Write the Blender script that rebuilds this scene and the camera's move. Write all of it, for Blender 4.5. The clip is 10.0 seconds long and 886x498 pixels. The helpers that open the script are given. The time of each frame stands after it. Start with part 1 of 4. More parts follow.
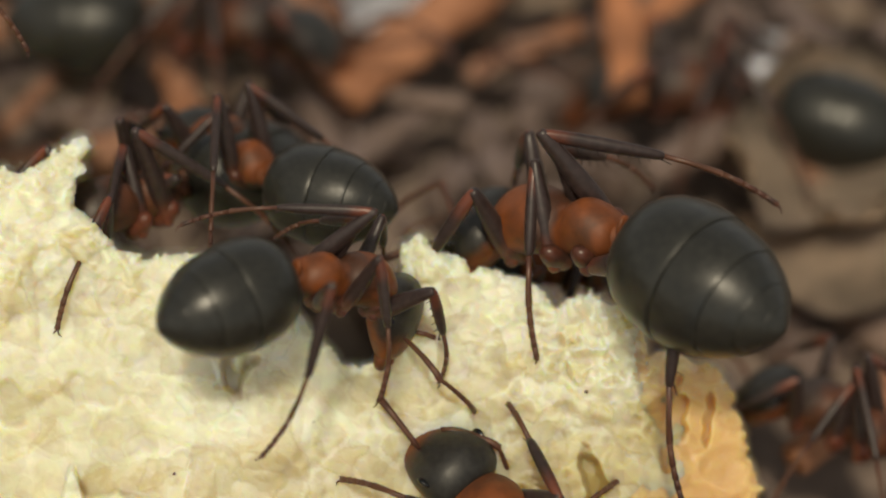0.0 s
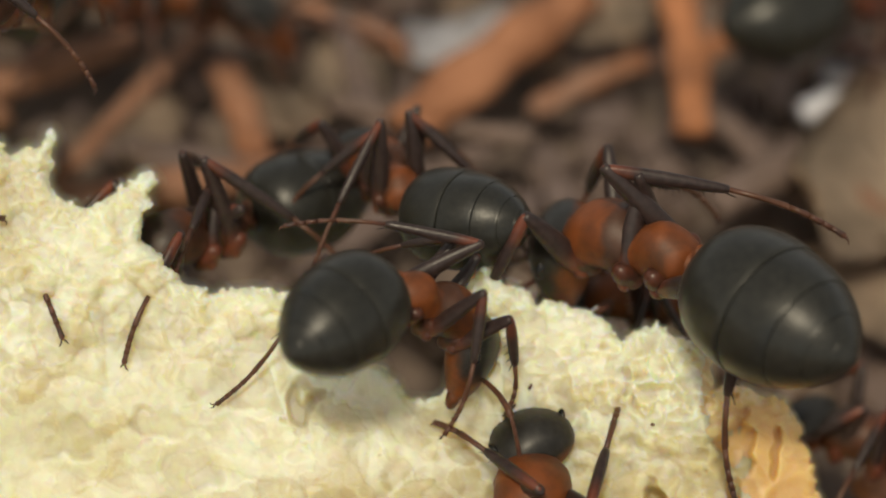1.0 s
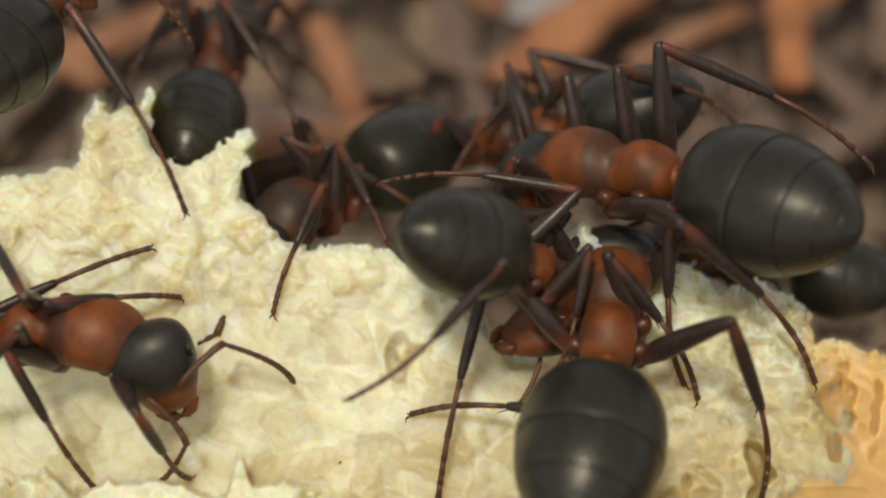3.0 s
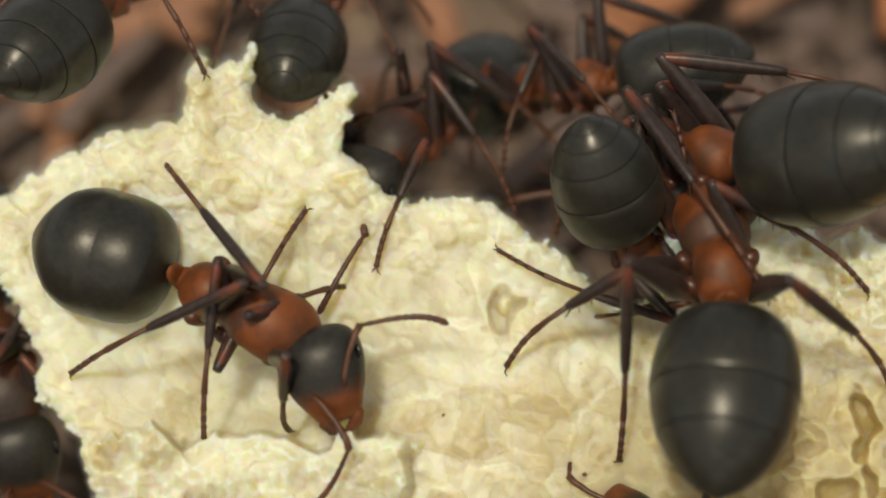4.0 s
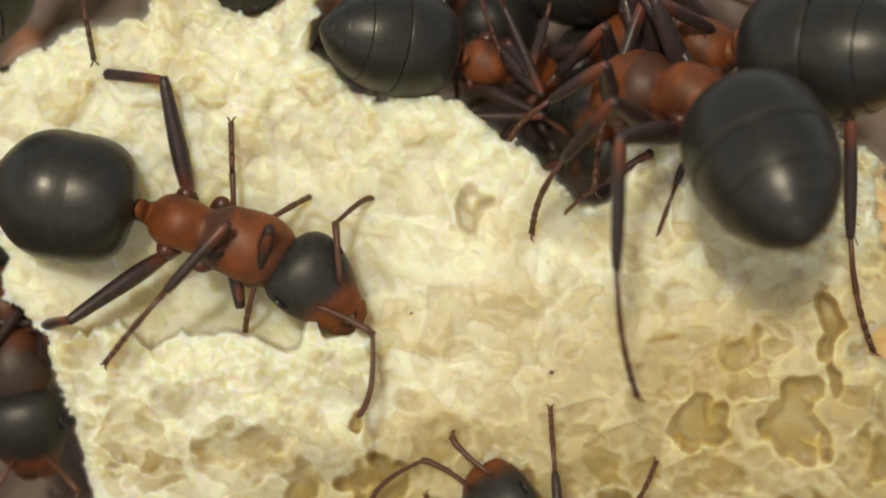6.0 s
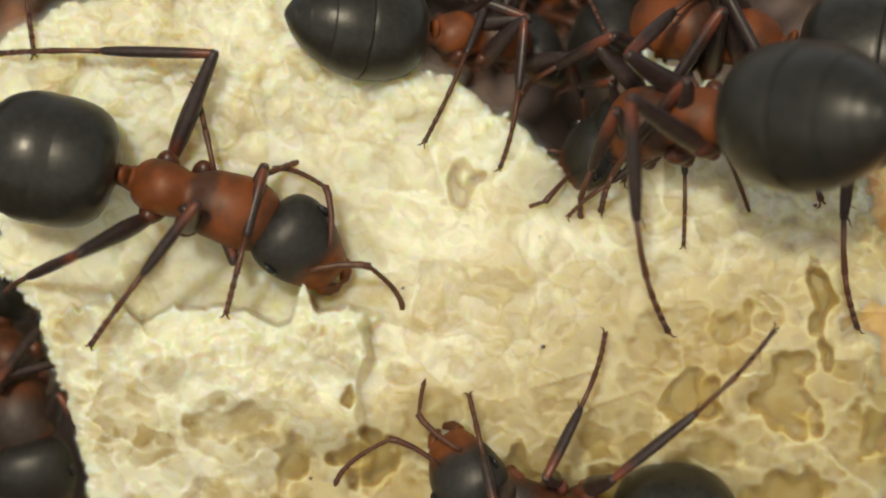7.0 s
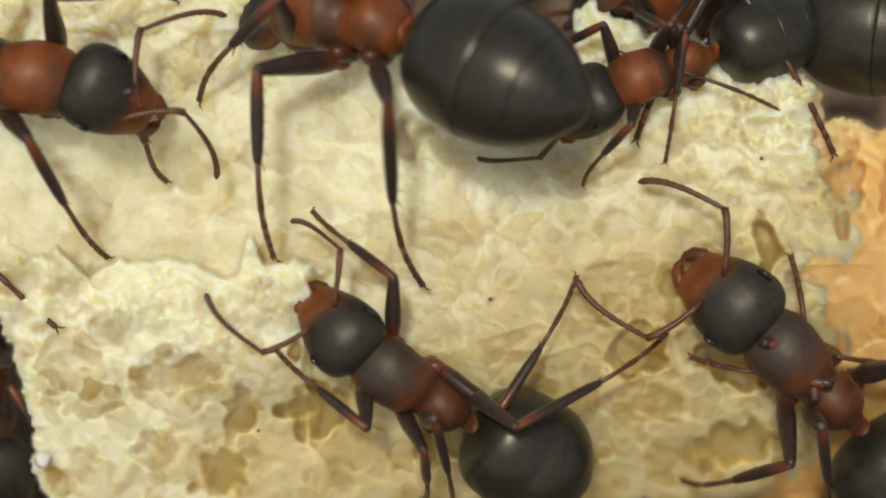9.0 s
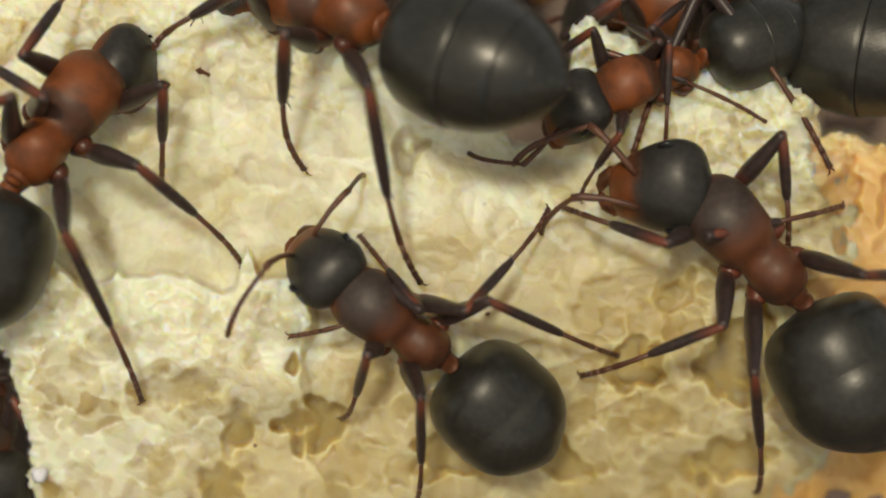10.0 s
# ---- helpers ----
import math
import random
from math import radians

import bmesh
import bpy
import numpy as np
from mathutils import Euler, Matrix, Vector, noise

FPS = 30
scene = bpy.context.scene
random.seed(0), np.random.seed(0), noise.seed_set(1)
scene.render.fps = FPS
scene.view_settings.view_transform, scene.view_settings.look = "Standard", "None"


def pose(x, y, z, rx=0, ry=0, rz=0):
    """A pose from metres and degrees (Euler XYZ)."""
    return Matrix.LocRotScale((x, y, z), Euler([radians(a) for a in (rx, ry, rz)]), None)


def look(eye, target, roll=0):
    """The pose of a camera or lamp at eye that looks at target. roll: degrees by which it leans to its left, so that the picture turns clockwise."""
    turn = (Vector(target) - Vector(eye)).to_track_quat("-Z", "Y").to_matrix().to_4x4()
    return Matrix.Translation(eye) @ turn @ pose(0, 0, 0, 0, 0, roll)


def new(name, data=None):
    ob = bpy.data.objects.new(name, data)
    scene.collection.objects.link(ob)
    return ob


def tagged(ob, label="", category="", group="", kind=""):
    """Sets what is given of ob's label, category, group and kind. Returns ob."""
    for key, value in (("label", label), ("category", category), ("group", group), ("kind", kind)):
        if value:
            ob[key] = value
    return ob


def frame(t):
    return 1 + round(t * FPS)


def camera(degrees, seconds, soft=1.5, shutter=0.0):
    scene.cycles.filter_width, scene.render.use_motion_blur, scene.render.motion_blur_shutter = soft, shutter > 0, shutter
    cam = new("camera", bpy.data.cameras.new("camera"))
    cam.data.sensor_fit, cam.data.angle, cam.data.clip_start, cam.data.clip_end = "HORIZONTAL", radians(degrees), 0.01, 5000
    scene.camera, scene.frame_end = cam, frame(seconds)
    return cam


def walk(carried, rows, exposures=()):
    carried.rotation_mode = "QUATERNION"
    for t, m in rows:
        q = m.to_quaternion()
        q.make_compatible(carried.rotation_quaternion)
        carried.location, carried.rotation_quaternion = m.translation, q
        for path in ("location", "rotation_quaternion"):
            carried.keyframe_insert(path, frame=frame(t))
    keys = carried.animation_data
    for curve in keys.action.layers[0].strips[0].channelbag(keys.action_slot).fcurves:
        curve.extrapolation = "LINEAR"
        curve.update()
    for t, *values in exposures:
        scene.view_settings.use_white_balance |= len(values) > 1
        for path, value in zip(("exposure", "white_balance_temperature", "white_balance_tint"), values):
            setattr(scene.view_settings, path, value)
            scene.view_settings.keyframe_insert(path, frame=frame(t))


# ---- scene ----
# ---- camera: fixed place, turning on itself ----
DIST = 0.0369          # eye to the bread's face
TILT = 38.0            # the face leans back by this angle from level
MID = Vector((0, 0, 0.0048))
VIEW = Euler((radians(TILT), 0, 0)).to_matrix()
EYE = MID + VIEW @ Vector((0, 0, DIST))
FOCAL = 3688.0


def turned(shift_x, shift_y):
    """The camera's pose when its axis meets the face so many hundredths of a millimetre right of and above the middle."""
    yaw = -math.atan(shift_x / FOCAL)
    pitch = math.atan(shift_y / math.hypot(FOCAL, shift_x))
    turn = Euler((0, yaw, 0)).to_matrix() @ Euler((pitch, 0, 0)).to_matrix()
    return Matrix.Translation(EYE) @ (VIEW @ turn).to_4x4()


cam = camera(24.0, 10.0, soft=2.0)
cam.data.dof.use_dof = True
cam.data.dof.focus_distance = DIST - 0.0005
cam.data.dof.aperture_fstop = 56.0
walk(cam, [(t, turned(x, y)) for t, x, y in (
    (0, 388, 409), (0.5, 375, 462), (1, 271, 467), (1.5, 259, 429), (2, 248, 388), (2.5, 238, 377), (3, 97, 387), (3.2, 33, 386), (4.3, -94, 236), (4.5, -96, 187), (5, -58, 140), (5.5, -35, 128), (5.7, -33, 125), (6.8, -13, 108), (7, -13, 78), (7.5, 0, 0), (8, 9, -12), (8.5, 73, -21), (9, 80, -6), (9.5, 78, 13), (10, 85, 20))])

# ---- world and sun ----
world = bpy.data.worlds.new("sky")
scene.world = world
world.use_nodes = True
sky = world.node_tree.nodes.new("ShaderNodeTexSky")
sky.sky_type, sky.sun_disc = "NISHITA", False
sky.sun_elevation, sky.sun_rotation = radians(66), radians(200)
# thin cloud and the canopy take most of the blue out of the sky's light
haze = world.node_tree.nodes.new("ShaderNodeHueSaturation")
haze.inputs["Saturation"].default_value = 0.3
world.node_tree.links.new(sky.outputs[0], haze.inputs["Color"])
world.node_tree.links.new(haze.outputs[0], world.node_tree.nodes["Background"].inputs[0])
world.node_tree.nodes["Background"].inputs[1].default_value = 0.115
sun = new("sun", bpy.data.lights.new("sun", "SUN"))
sun.data.energy, sun.data.angle, sun.data.color = 2.0, radians(6), (1, 0.94, 0.84)
sun.matrix_world = look((-0.14, -0.38, 0.91), (0, 0, 0))
scene.view_settings.exposure = 0.11


# ---- materials ----
class Nodes:
    """A node material with short helpers."""

    def __init__(self, name, rough=0.5):
        self.mat = bpy.data.materials.new(name)
        self.mat.use_nodes = True
        self.tree = self.mat.node_tree
        self.bsdf = self.tree.nodes["Principled BSDF"]
        self.bsdf.inputs["Roughness"].default_value = rough
        self.coords = self.tree.nodes.new("ShaderNodeTexCoord").outputs["Object"]

    def link(self, a, b):
        self.tree.links.new(a, b)

    def noise(self, scale, detail=4, rough=0.55, distort=0.0):
        n = self.tree.nodes.new("ShaderNodeTexNoise")
        n.inputs["Scale"].default_value, n.inputs["Detail"].default_value = scale, detail
        n.inputs["Roughness"].default_value, n.inputs["Distortion"].default_value = rough, distort
        self.link(self.coords, n.inputs["Vector"])
        return n.outputs["Fac"]

    def ramp(self, fac, *stops):
        n = self.tree.nodes.new("ShaderNodeValToRGB")
        while len(n.color_ramp.elements) < len(stops):
            n.color_ramp.elements.new(0.5)
        for e, (at, c) in zip(n.color_ramp.elements, stops):
            e.position = at
            e.color = (c, c, c, 1) if isinstance(c, (int, float)) else (*c, 1)
        self.link(fac, n.inputs[0])
        return n.outputs[0]

    def mix(self, fac, a, b, blend="MIX"):
        n = self.tree.nodes.new("ShaderNodeMix")
        n.data_type, n.blend_type = "RGBA", blend
        for value, socket in ((fac, n.inputs["Factor"]), (a, n.inputs[6]), (b, n.inputs[7])):
            if isinstance(value, (int, float)):
                socket.default_value = value
            elif isinstance(value, tuple):
                socket.default_value = (*value, 1)
            else:
                self.link(value, socket)
        return n.outputs[2]

    def maths(self, op, a, b=0.0):
        n = self.tree.nodes.new("ShaderNodeMath")
        n.operation = op
        for value, socket in ((a, n.inputs[0]), (b, n.inputs[1])):
            if isinstance(value, (int, float)):
                socket.default_value = value
            else:
                self.link(value, socket)
        return n.outputs[0]

    def axis(self):
        n = self.tree.nodes.new("ShaderNodeSeparateXYZ")
        self.link(self.coords, n.inputs[0])
        return n.outputs

    def span(self, value, low, high):
        """0 below low, 1 above high, smooth between."""
        n = self.tree.nodes.new("ShaderNodeMapRange")
        n.interpolation_type = "SMOOTHSTEP"
        n.inputs["From Min"].default_value, n.inputs["From Max"].default_value = low, high
        self.link(value, n.inputs["Value"])
        return n.outputs[0]

    def chance(self):
        return self.tree.nodes.new("ShaderNodeObjectInfo").outputs["Random"]

    def finish(self, color, bump=None, strength=0.3, distance=1e-5, rough=None):
        self.link(color, self.bsdf.inputs["Base Color"])
        if bump is not None:
            n = self.tree.nodes.new("ShaderNodeBump")
            n.inputs["Strength"].default_value, n.inputs["Distance"].default_value = strength, distance
            self.link(bump, n.inputs["Height"])
            self.link(n.outputs[0], self.bsdf.inputs["Normal"])
        if rough is not None:
            self.link(rough, self.bsdf.inputs["Roughness"])
        return self.mat


def bread_material(name, pale, deep, pore, spread=0.16, dry=0.36, wet=0.90):
    """Moist translucent bread, its bubbles yellower and their shade put into the colour."""
    m = Nodes(name, 0.46)
    broad = m.noise(330, 5, 0.6, 0.6)
    patch = m.noise(1100, 4, 0.6, 0.8)
    fine = m.noise(3600, 4, 0.65)
    moist = m.tree.nodes.new("ShaderNodeAttribute")
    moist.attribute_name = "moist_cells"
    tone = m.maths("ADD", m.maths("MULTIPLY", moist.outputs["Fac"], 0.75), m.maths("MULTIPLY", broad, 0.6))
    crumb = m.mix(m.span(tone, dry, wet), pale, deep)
    crumb = m.mix(m.maths("MULTIPLY", m.span(patch, 0.48, 0.64), spread), crumb, deep)
    crumb = m.mix(m.maths("MULTIPLY", m.span(fine, 0.50, 0.75), 0.18), crumb, tuple(min(0.92, c * 1.15) for c in pale))
    # bubble floors take an ochre that also paints in the shade of the recess
    ochre_shade = m.tree.nodes.new("ShaderNodeAttribute")
    ochre_shade.attribute_name = "bubble_ochre_shade"
    fac = m.maths("MULTIPLY", ochre_shade.outputs["Fac"], m.span(m.noise(800, 4, 0.6, 0.5), 0.12, 0.55))
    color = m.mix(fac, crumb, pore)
    speck = m.span(m.noise(1500, 1, 0.5), 0.795, 0.82)
    color = m.mix(speck, color, (0.22, 0.13, 0.05))
    m.bsdf.inputs["Subsurface Weight"].default_value = 1.0
    m.bsdf.inputs["Subsurface Radius"].default_value = (1.0, 0.72, 0.28)
    m.bsdf.inputs["Subsurface Scale"].default_value = 0.0009
    m.bsdf.inputs["Specular IOR Level"].default_value = 0.4
    return m.finish(color, m.mix(0.5, m.noise(7000, 3), m.noise(2300, 4)), 0.10, 2.0e-5)


def chitin(name, dark, red, pattern, rough=0.36):
    """Ant cuticle: dark and red, laid out by the part's own axes."""
    m = Nodes(name, rough)
    x, y, z = m.axis()
    blot = m.maths("MULTIPLY", m.maths("SUBTRACT", m.noise(1400, 4, 0.6), 0.5), 0.0007)
    fac = pattern(m, x, y, z, blot)
    grain = m.noise(9000, 3)
    red2 = m.mix(m.span(m.noise(2600, 3), 0.35, 0.7), red, tuple(c * 0.62 for c in red))
    red2 = m.mix(m.span(m.noise(900, 4, 0.6, 0.5), 0.46, 0.70), red2, (red[0] * 0.34, red[1] * 0.45, red[2] * 0.7))
    dark2 = m.mix(m.span(grain, 0.3, 0.8), dark, tuple(c * 1.9 for c in dark))
    m.bsdf.inputs["Specular IOR Level"].default_value = 0.45
    # a thin coat of fine pale hair
    m.bsdf.inputs["Sheen Weight"].default_value, m.bsdf.inputs["Sheen Roughness"].default_value = 0.035, 0.4
    m.bsdf.inputs["Specular Tint"].default_value = (1, 0.92, 0.74, 1)
    m.bsdf.inputs["Sheen Tint"].default_value = (0.75, 0.68, 0.5, 1)
    # dust and fine down dull the gloss in patches
    dull = m.ramp(m.noise(1700, 4, 0.65, 0.4), (0.35, rough - 0.05), (0.68, rough + 0.11))
    return m.finish(m.mix(fac, dark2, red2), m.mix(0.5, m.mix(0.5, grain, m.noise(3600, 3)), m.noise(26000, 2)), 0.6, 9e-6, dull)


DARK = (0.014, 0.012, 0.009)
RED = (0.19, 0.047, 0.008)
BROWN = (0.105, 0.031, 0.010)


def head_pattern(m, x, y, z, blot):
    front = m.span(m.maths("ADD", x, blot), 0.00075, 0.00128)
    under = m.span(m.maths("SUBTRACT", blot, z), -0.00010, 0.00022)
    return m.maths("MAXIMUM", front, under)


def thorax_pattern(m, x, y, z, blot):
    """Red, with a dark band across the waist of the thorax and dark flanks."""
    band = m.span(m.maths("ADD", m.maths("ABSOLUTE", m.maths("ADD", x, 0.00012)), blot), 0.00030, 0.00012)
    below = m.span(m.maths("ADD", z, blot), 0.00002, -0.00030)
    crown = m.maths("MULTIPLY", m.span(m.maths("ADD", x, blot), 0.00062, 0.00100), m.span(m.maths("ADD", z, blot), 0.00015, 0.00050))
    dark = m.maths("MAXIMUM", m.maths("MULTIPLY", band, 0.7), m.maths("MULTIPLY", crown, 0.45))
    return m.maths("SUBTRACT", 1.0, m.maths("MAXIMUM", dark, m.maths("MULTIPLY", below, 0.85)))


def dusky_pattern(m, x, y, z, blot):
    """Brown-red, with a large dark shield on the front of the back."""
    along = m.maths("ABSOLUTE", m.maths("SUBTRACT", x, 0.00080))
    shield = m.maths("MULTIPLY", m.span(m.maths("ADD", along, blot), 0.00075, 0.00030), m.span(m.maths("ADD", z, blot), 0.00010, 0.00040))
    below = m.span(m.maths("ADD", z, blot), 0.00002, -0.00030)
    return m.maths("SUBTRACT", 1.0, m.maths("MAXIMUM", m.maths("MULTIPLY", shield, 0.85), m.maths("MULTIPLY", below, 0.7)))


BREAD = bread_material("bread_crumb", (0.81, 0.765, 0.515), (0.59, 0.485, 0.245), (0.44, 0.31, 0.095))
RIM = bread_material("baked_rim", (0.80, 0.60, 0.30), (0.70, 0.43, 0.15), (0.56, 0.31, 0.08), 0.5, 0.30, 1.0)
M_HEAD = chitin("head_cuticle", DARK, RED, head_pattern, 0.42)
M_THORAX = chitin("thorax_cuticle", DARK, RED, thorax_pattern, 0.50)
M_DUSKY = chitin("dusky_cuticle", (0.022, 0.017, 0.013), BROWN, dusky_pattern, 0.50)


def gaster_pattern(m, x, y, z, blot):
    """Dark olive, with a paler hem on each plate."""
    hems = m.maths("MULTIPLY", m.span(m.noise(700, 3), 0.4, 0.7), 0.35)
    for cut in (-0.00122, -0.00192, -0.00236):
        near = m.span(m.maths("ADD", x, m.maths("MULTIPLY", blot, 0.2)), cut + 0.00022, cut + 0.00003)
        hems = m.maths("MAXIMUM", hems, m.maths("MULTIPLY", m.maths("MULTIPLY", near, 0.55), m.span(x, cut - 0.00003, cut)))
    return hems


M_GASTER = chitin("gaster_cuticle", (0.0135, 0.0122, 0.0085), (0.030, 0.027, 0.018), gaster_pattern, 0.33)
M_COXA = chitin("coxa_cuticle", (0.03, 0.012, 0.007), (0.15, 0.033, 0.010), lambda m, x, y, z, b: m.span(m.noise(1500, 3), 0.4, 0.65), 0.36)
M_LEG = chitin("leg_cuticle", (0.024, 0.014, 0.011), (0.15, 0.04, 0.018), lambda m, x, y, z, b: m.span(m.maths("ADD", x, b), 0.0007, 0.0000), 0.34)
M_TARSUS = chitin("tarsus_cuticle", (0.06, 0.022, 0.012), (0.12, 0.045, 0.02), lambda m, x, y, z, b: m.span(m.noise(3000, 2), 0.4, 0.6), 0.4)
M_EYE = chitin("eye_surface", (0.006, 0.006, 0.006), (0.01, 0.01, 0.01), lambda m, x, y, z, b: m.span(m.noise(9000, 2), 0.4, 0.6), 0.2)


def litter_material(name, a, b, scale=900, rough=0.8):
    m = Nodes(name, rough)
    tone = m.mix(m.chance(), a, b)
    grain = m.noise(scale, 5, 0.65)
    color = m.mix(m.span(grain, 0.3, 0.7), tone, tuple(c * 0.45 for c in a))
    return m.finish(color, grain, 0.6, 6e-5)


M_SOIL = litter_material("soil", (0.23, 0.16, 0.105), (0.23, 0.16, 0.105), 420, 0.9)
M_NEEDLE = litter_material("dry_needle", (0.52, 0.19, 0.06), (0.28, 0.16, 0.095))
M_BROWN = litter_material("old_needle", (0.44, 0.19, 0.08), (0.26, 0.14, 0.08))
M_STICK = litter_material("stick_bark", (0.30, 0.19, 0.12), (0.13, 0.09, 0.07))
M_LEAF = litter_material("dry_leaf", (0.54, 0.39, 0.24), (0.38, 0.25, 0.15), 500)
M_PALE = litter_material("pale_bark", (0.80, 0.75, 0.68), (0.65, 0.61, 0.56), 700)


# ---- shapes ----
MM = 0.001
STEP = 1e-5            # the face is mapped in hundredths of a millimetre: x to the right, y down


def on_face(x, y, w=0.0):
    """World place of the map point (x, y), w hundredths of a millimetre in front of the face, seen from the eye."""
    k = (DIST - w * STEP) / DIST
    return EYE + VIEW @ Vector(((x - 784) * STEP * k, (441 - y) * STEP * k, w * STEP - DIST))


def to_face(p):
    q = VIEW.transposed() @ (Vector(p) - EYE)
    k = DIST / -q.z
    return q.x * k / STEP + 784, 441 - q.y * k / STEP, (q.z + DIST) / STEP


def part(name, bm, material, parent=None, label="", smooth=True):
    mesh = bpy.data.meshes.new(name)
    bm.to_mesh(mesh)
    bm.free()
    mesh.materials.append(material)
    if smooth:
        mesh.shade_smooth()
    ob = new(name, mesh)
    ob.parent = parent
    return tagged(ob, label)


def mesh_part(name, mesh, parent):
    ob = new(name, mesh)
    ob.parent = parent
    return ob


def loft(bm, rings, around=16, axis="X"):
    """A closed tube through rings of (x, y, z, half width, half height), square to the x axis."""
    loops = []
    for x, y, z, a, b in rings:
        loops.append([bm.verts.new((x, y + a * math.cos(t), z + b * math.sin(t)))
                      for t in (2 * math.pi * i / around for i in range(around))])
    for p, q in zip(loops, loops[1:]):
        for i in range(around):
            j = (i + 1) % around
            bm.faces.new((p[i], p[j], q[j], q[i]))
    bm.faces.new(list(reversed(loops[0])))
    bm.faces.new(loops[-1])
    return [v for l in loops for v in l]


def spline(keys, n):
    """n rows along smooth curves through the keys (first column is the place)."""
    k = np.array(keys, float)
    s = np.linspace(0, len(k) - 1, n)
    out = []
    for u in s:
        i = min(int(u), len(k) - 2)
        f = u - i
        p0, p1, p2, p3 = k[max(i - 1, 0)], k[i], k[i + 1], k[min(i + 2, len(k) - 1)]
        out.append(0.5 * (2 * p1 + (p2 - p0) * f + (2 * p0 - 5 * p1 + 4 * p2 - p3) * f * f + (3 * p1 - p0 - 3 * p2 + p3) * f ** 3))
    return out


def tube(bm, points, radii, around=8):
    """A tapered tube along a polyline of any direction."""
    pts = [Vector(p) for p in points]
    loops = []
    for i, p in enumerate(pts):
        d = (pts[min(i + 1, len(pts) - 1)] - pts[max(i - 1, 0)]).normalized()
        s = d.cross(Vector((0.13, 0.31, 0.94))).normalized()
        t = d.cross(s)
        loops.append([bm.verts.new(p + radii[i] * (s * math.cos(a) + t * math.sin(a)))
                      for a in (2 * math.pi * j / around for j in range(around))])
    for p, q in zip(loops, loops[1:]):
        for i in range(around):
            j = (i + 1) % around
            bm.faces.new((p[i], p[j], q[j], q[i]))
    bm.faces.new(list(reversed(loops[0])))
    bm.faces.new(loops[-1])
    bmesh.ops.recalc_face_normals(bm, faces=bm.faces)


def blob(bm, centre, radii, turn=None, u=14, v=9):
    m = Matrix.Translation(centre) @ (turn or Matrix()) @ Matrix.Diagonal((*radii, 1))
    bmesh.ops.create_uvsphere(bm, u_segments=u, v_segments=v, radius=1, matrix=m)


# ---- noise on grids ----
LATTICES = {}


def lattice(x, y, seed):
    """Smooth value noise in 0..1 on arrays."""
    if seed not in LATTICES:
        LATTICES[seed] = np.random.RandomState(seed).rand(256, 256)
    rnd = LATTICES[seed]
    i, j = np.floor(x).astype(int), np.floor(y).astype(int)
    f, g = x - i, y - j
    f, g = f * f * (3 - 2 * f), g * g * (3 - 2 * g)
    a, b = rnd[i % 256, j % 256], rnd[(i + 1) % 256, j % 256]
    c, d = rnd[i % 256, (j + 1) % 256], rnd[(i + 1) % 256, (j + 1) % 256]
    return (a * (1 - f) + b * f) * (1 - g) + (c * (1 - f) + d * f) * g


def fbm(x, y, size, octaves, seed):
    total, weight = 0.0, 0.0
    for o in range(octaves):
        k = 2 ** o / size
        total = total + (lattice(x * k + 7 * o, y * k + 3 * o, seed + o) - 0.5) / 1.8 ** o
        weight += 1 / 1.8 ** o
    return total / weight


def cells(x, y, size, seed):
    """Distance to the nearest and second scattered point, in cell sizes, and that point's chance number."""
    r = np.random.RandomState(seed)
    px, py, pv = r.rand(128, 128), r.rand(128, 128), r.rand(128, 128)
    u, v = x / size, y / size
    i, j = np.floor(u).astype(int), np.floor(v).astype(int)
    best, second, val = np.full(u.shape, 9.0), np.full(u.shape, 9.0), np.zeros(u.shape)
    for a in (-1, 0, 1):
        for b in (-1, 0, 1):
            m, n = (i + a) % 128, (j + b) % 128
            d = np.hypot(i + a + px[m, n] - u, j + b + py[m, n] - v)
            near = d < best
            second = np.where(near, best, np.minimum(second, d))
            val = np.where(near, pv[m, n], val)
            best = np.where(near, d, best)
    return best, second, val


# ---- the bread ----
OUTLINE = [(-130, 60), (-76, 33), (33, -35), (143, -80), (224, -98), (240, -150), (258, -221), (285, -192), (323, -196), (352, -221),
           (362, -150), (372, -110), (418, -96), (480, -130), (520, -160), (536, -176), (556, -140), (530, -90), (526, -45), (553, -20),
           (600, 35), (644, 50), (700, 44), (790, 48), (864, 106), (964, 183), (996, 235), (1050, 240), (1082, 150), (1100, 42),
           (1130, 18), (1180, 48), (1250, 70), (1320, 70), (1385, 135), (1440, 104), (1475, 128), (1505, 142), (1540, 172), (1548, 215),
           (1590, 208), (1640, 222), (1684, 250), (1712, 330), (1745, 470), (1790, 700), (1820, 1000), (1800, 1240),
           (240, 1240), (185, 1000), (150, 830), (110, 650), (45, 470), (-20, 400), (-8, 340), (-90, 200)]


def bump(x, y, cx, cy, sx, sy, a=0.0):
    c, s = math.cos(radians(a)), math.sin(radians(a))
    u, v = (x - cx) * c + (y - cy) * s, -(x - cx) * s + (y - cy) * c
    return np.exp(-(u / sx) ** 2 - (v / sy) ** 2)


def step(t):
    t = np.clip(t, 0, 1)
    return t * t * (3 - 2 * t)


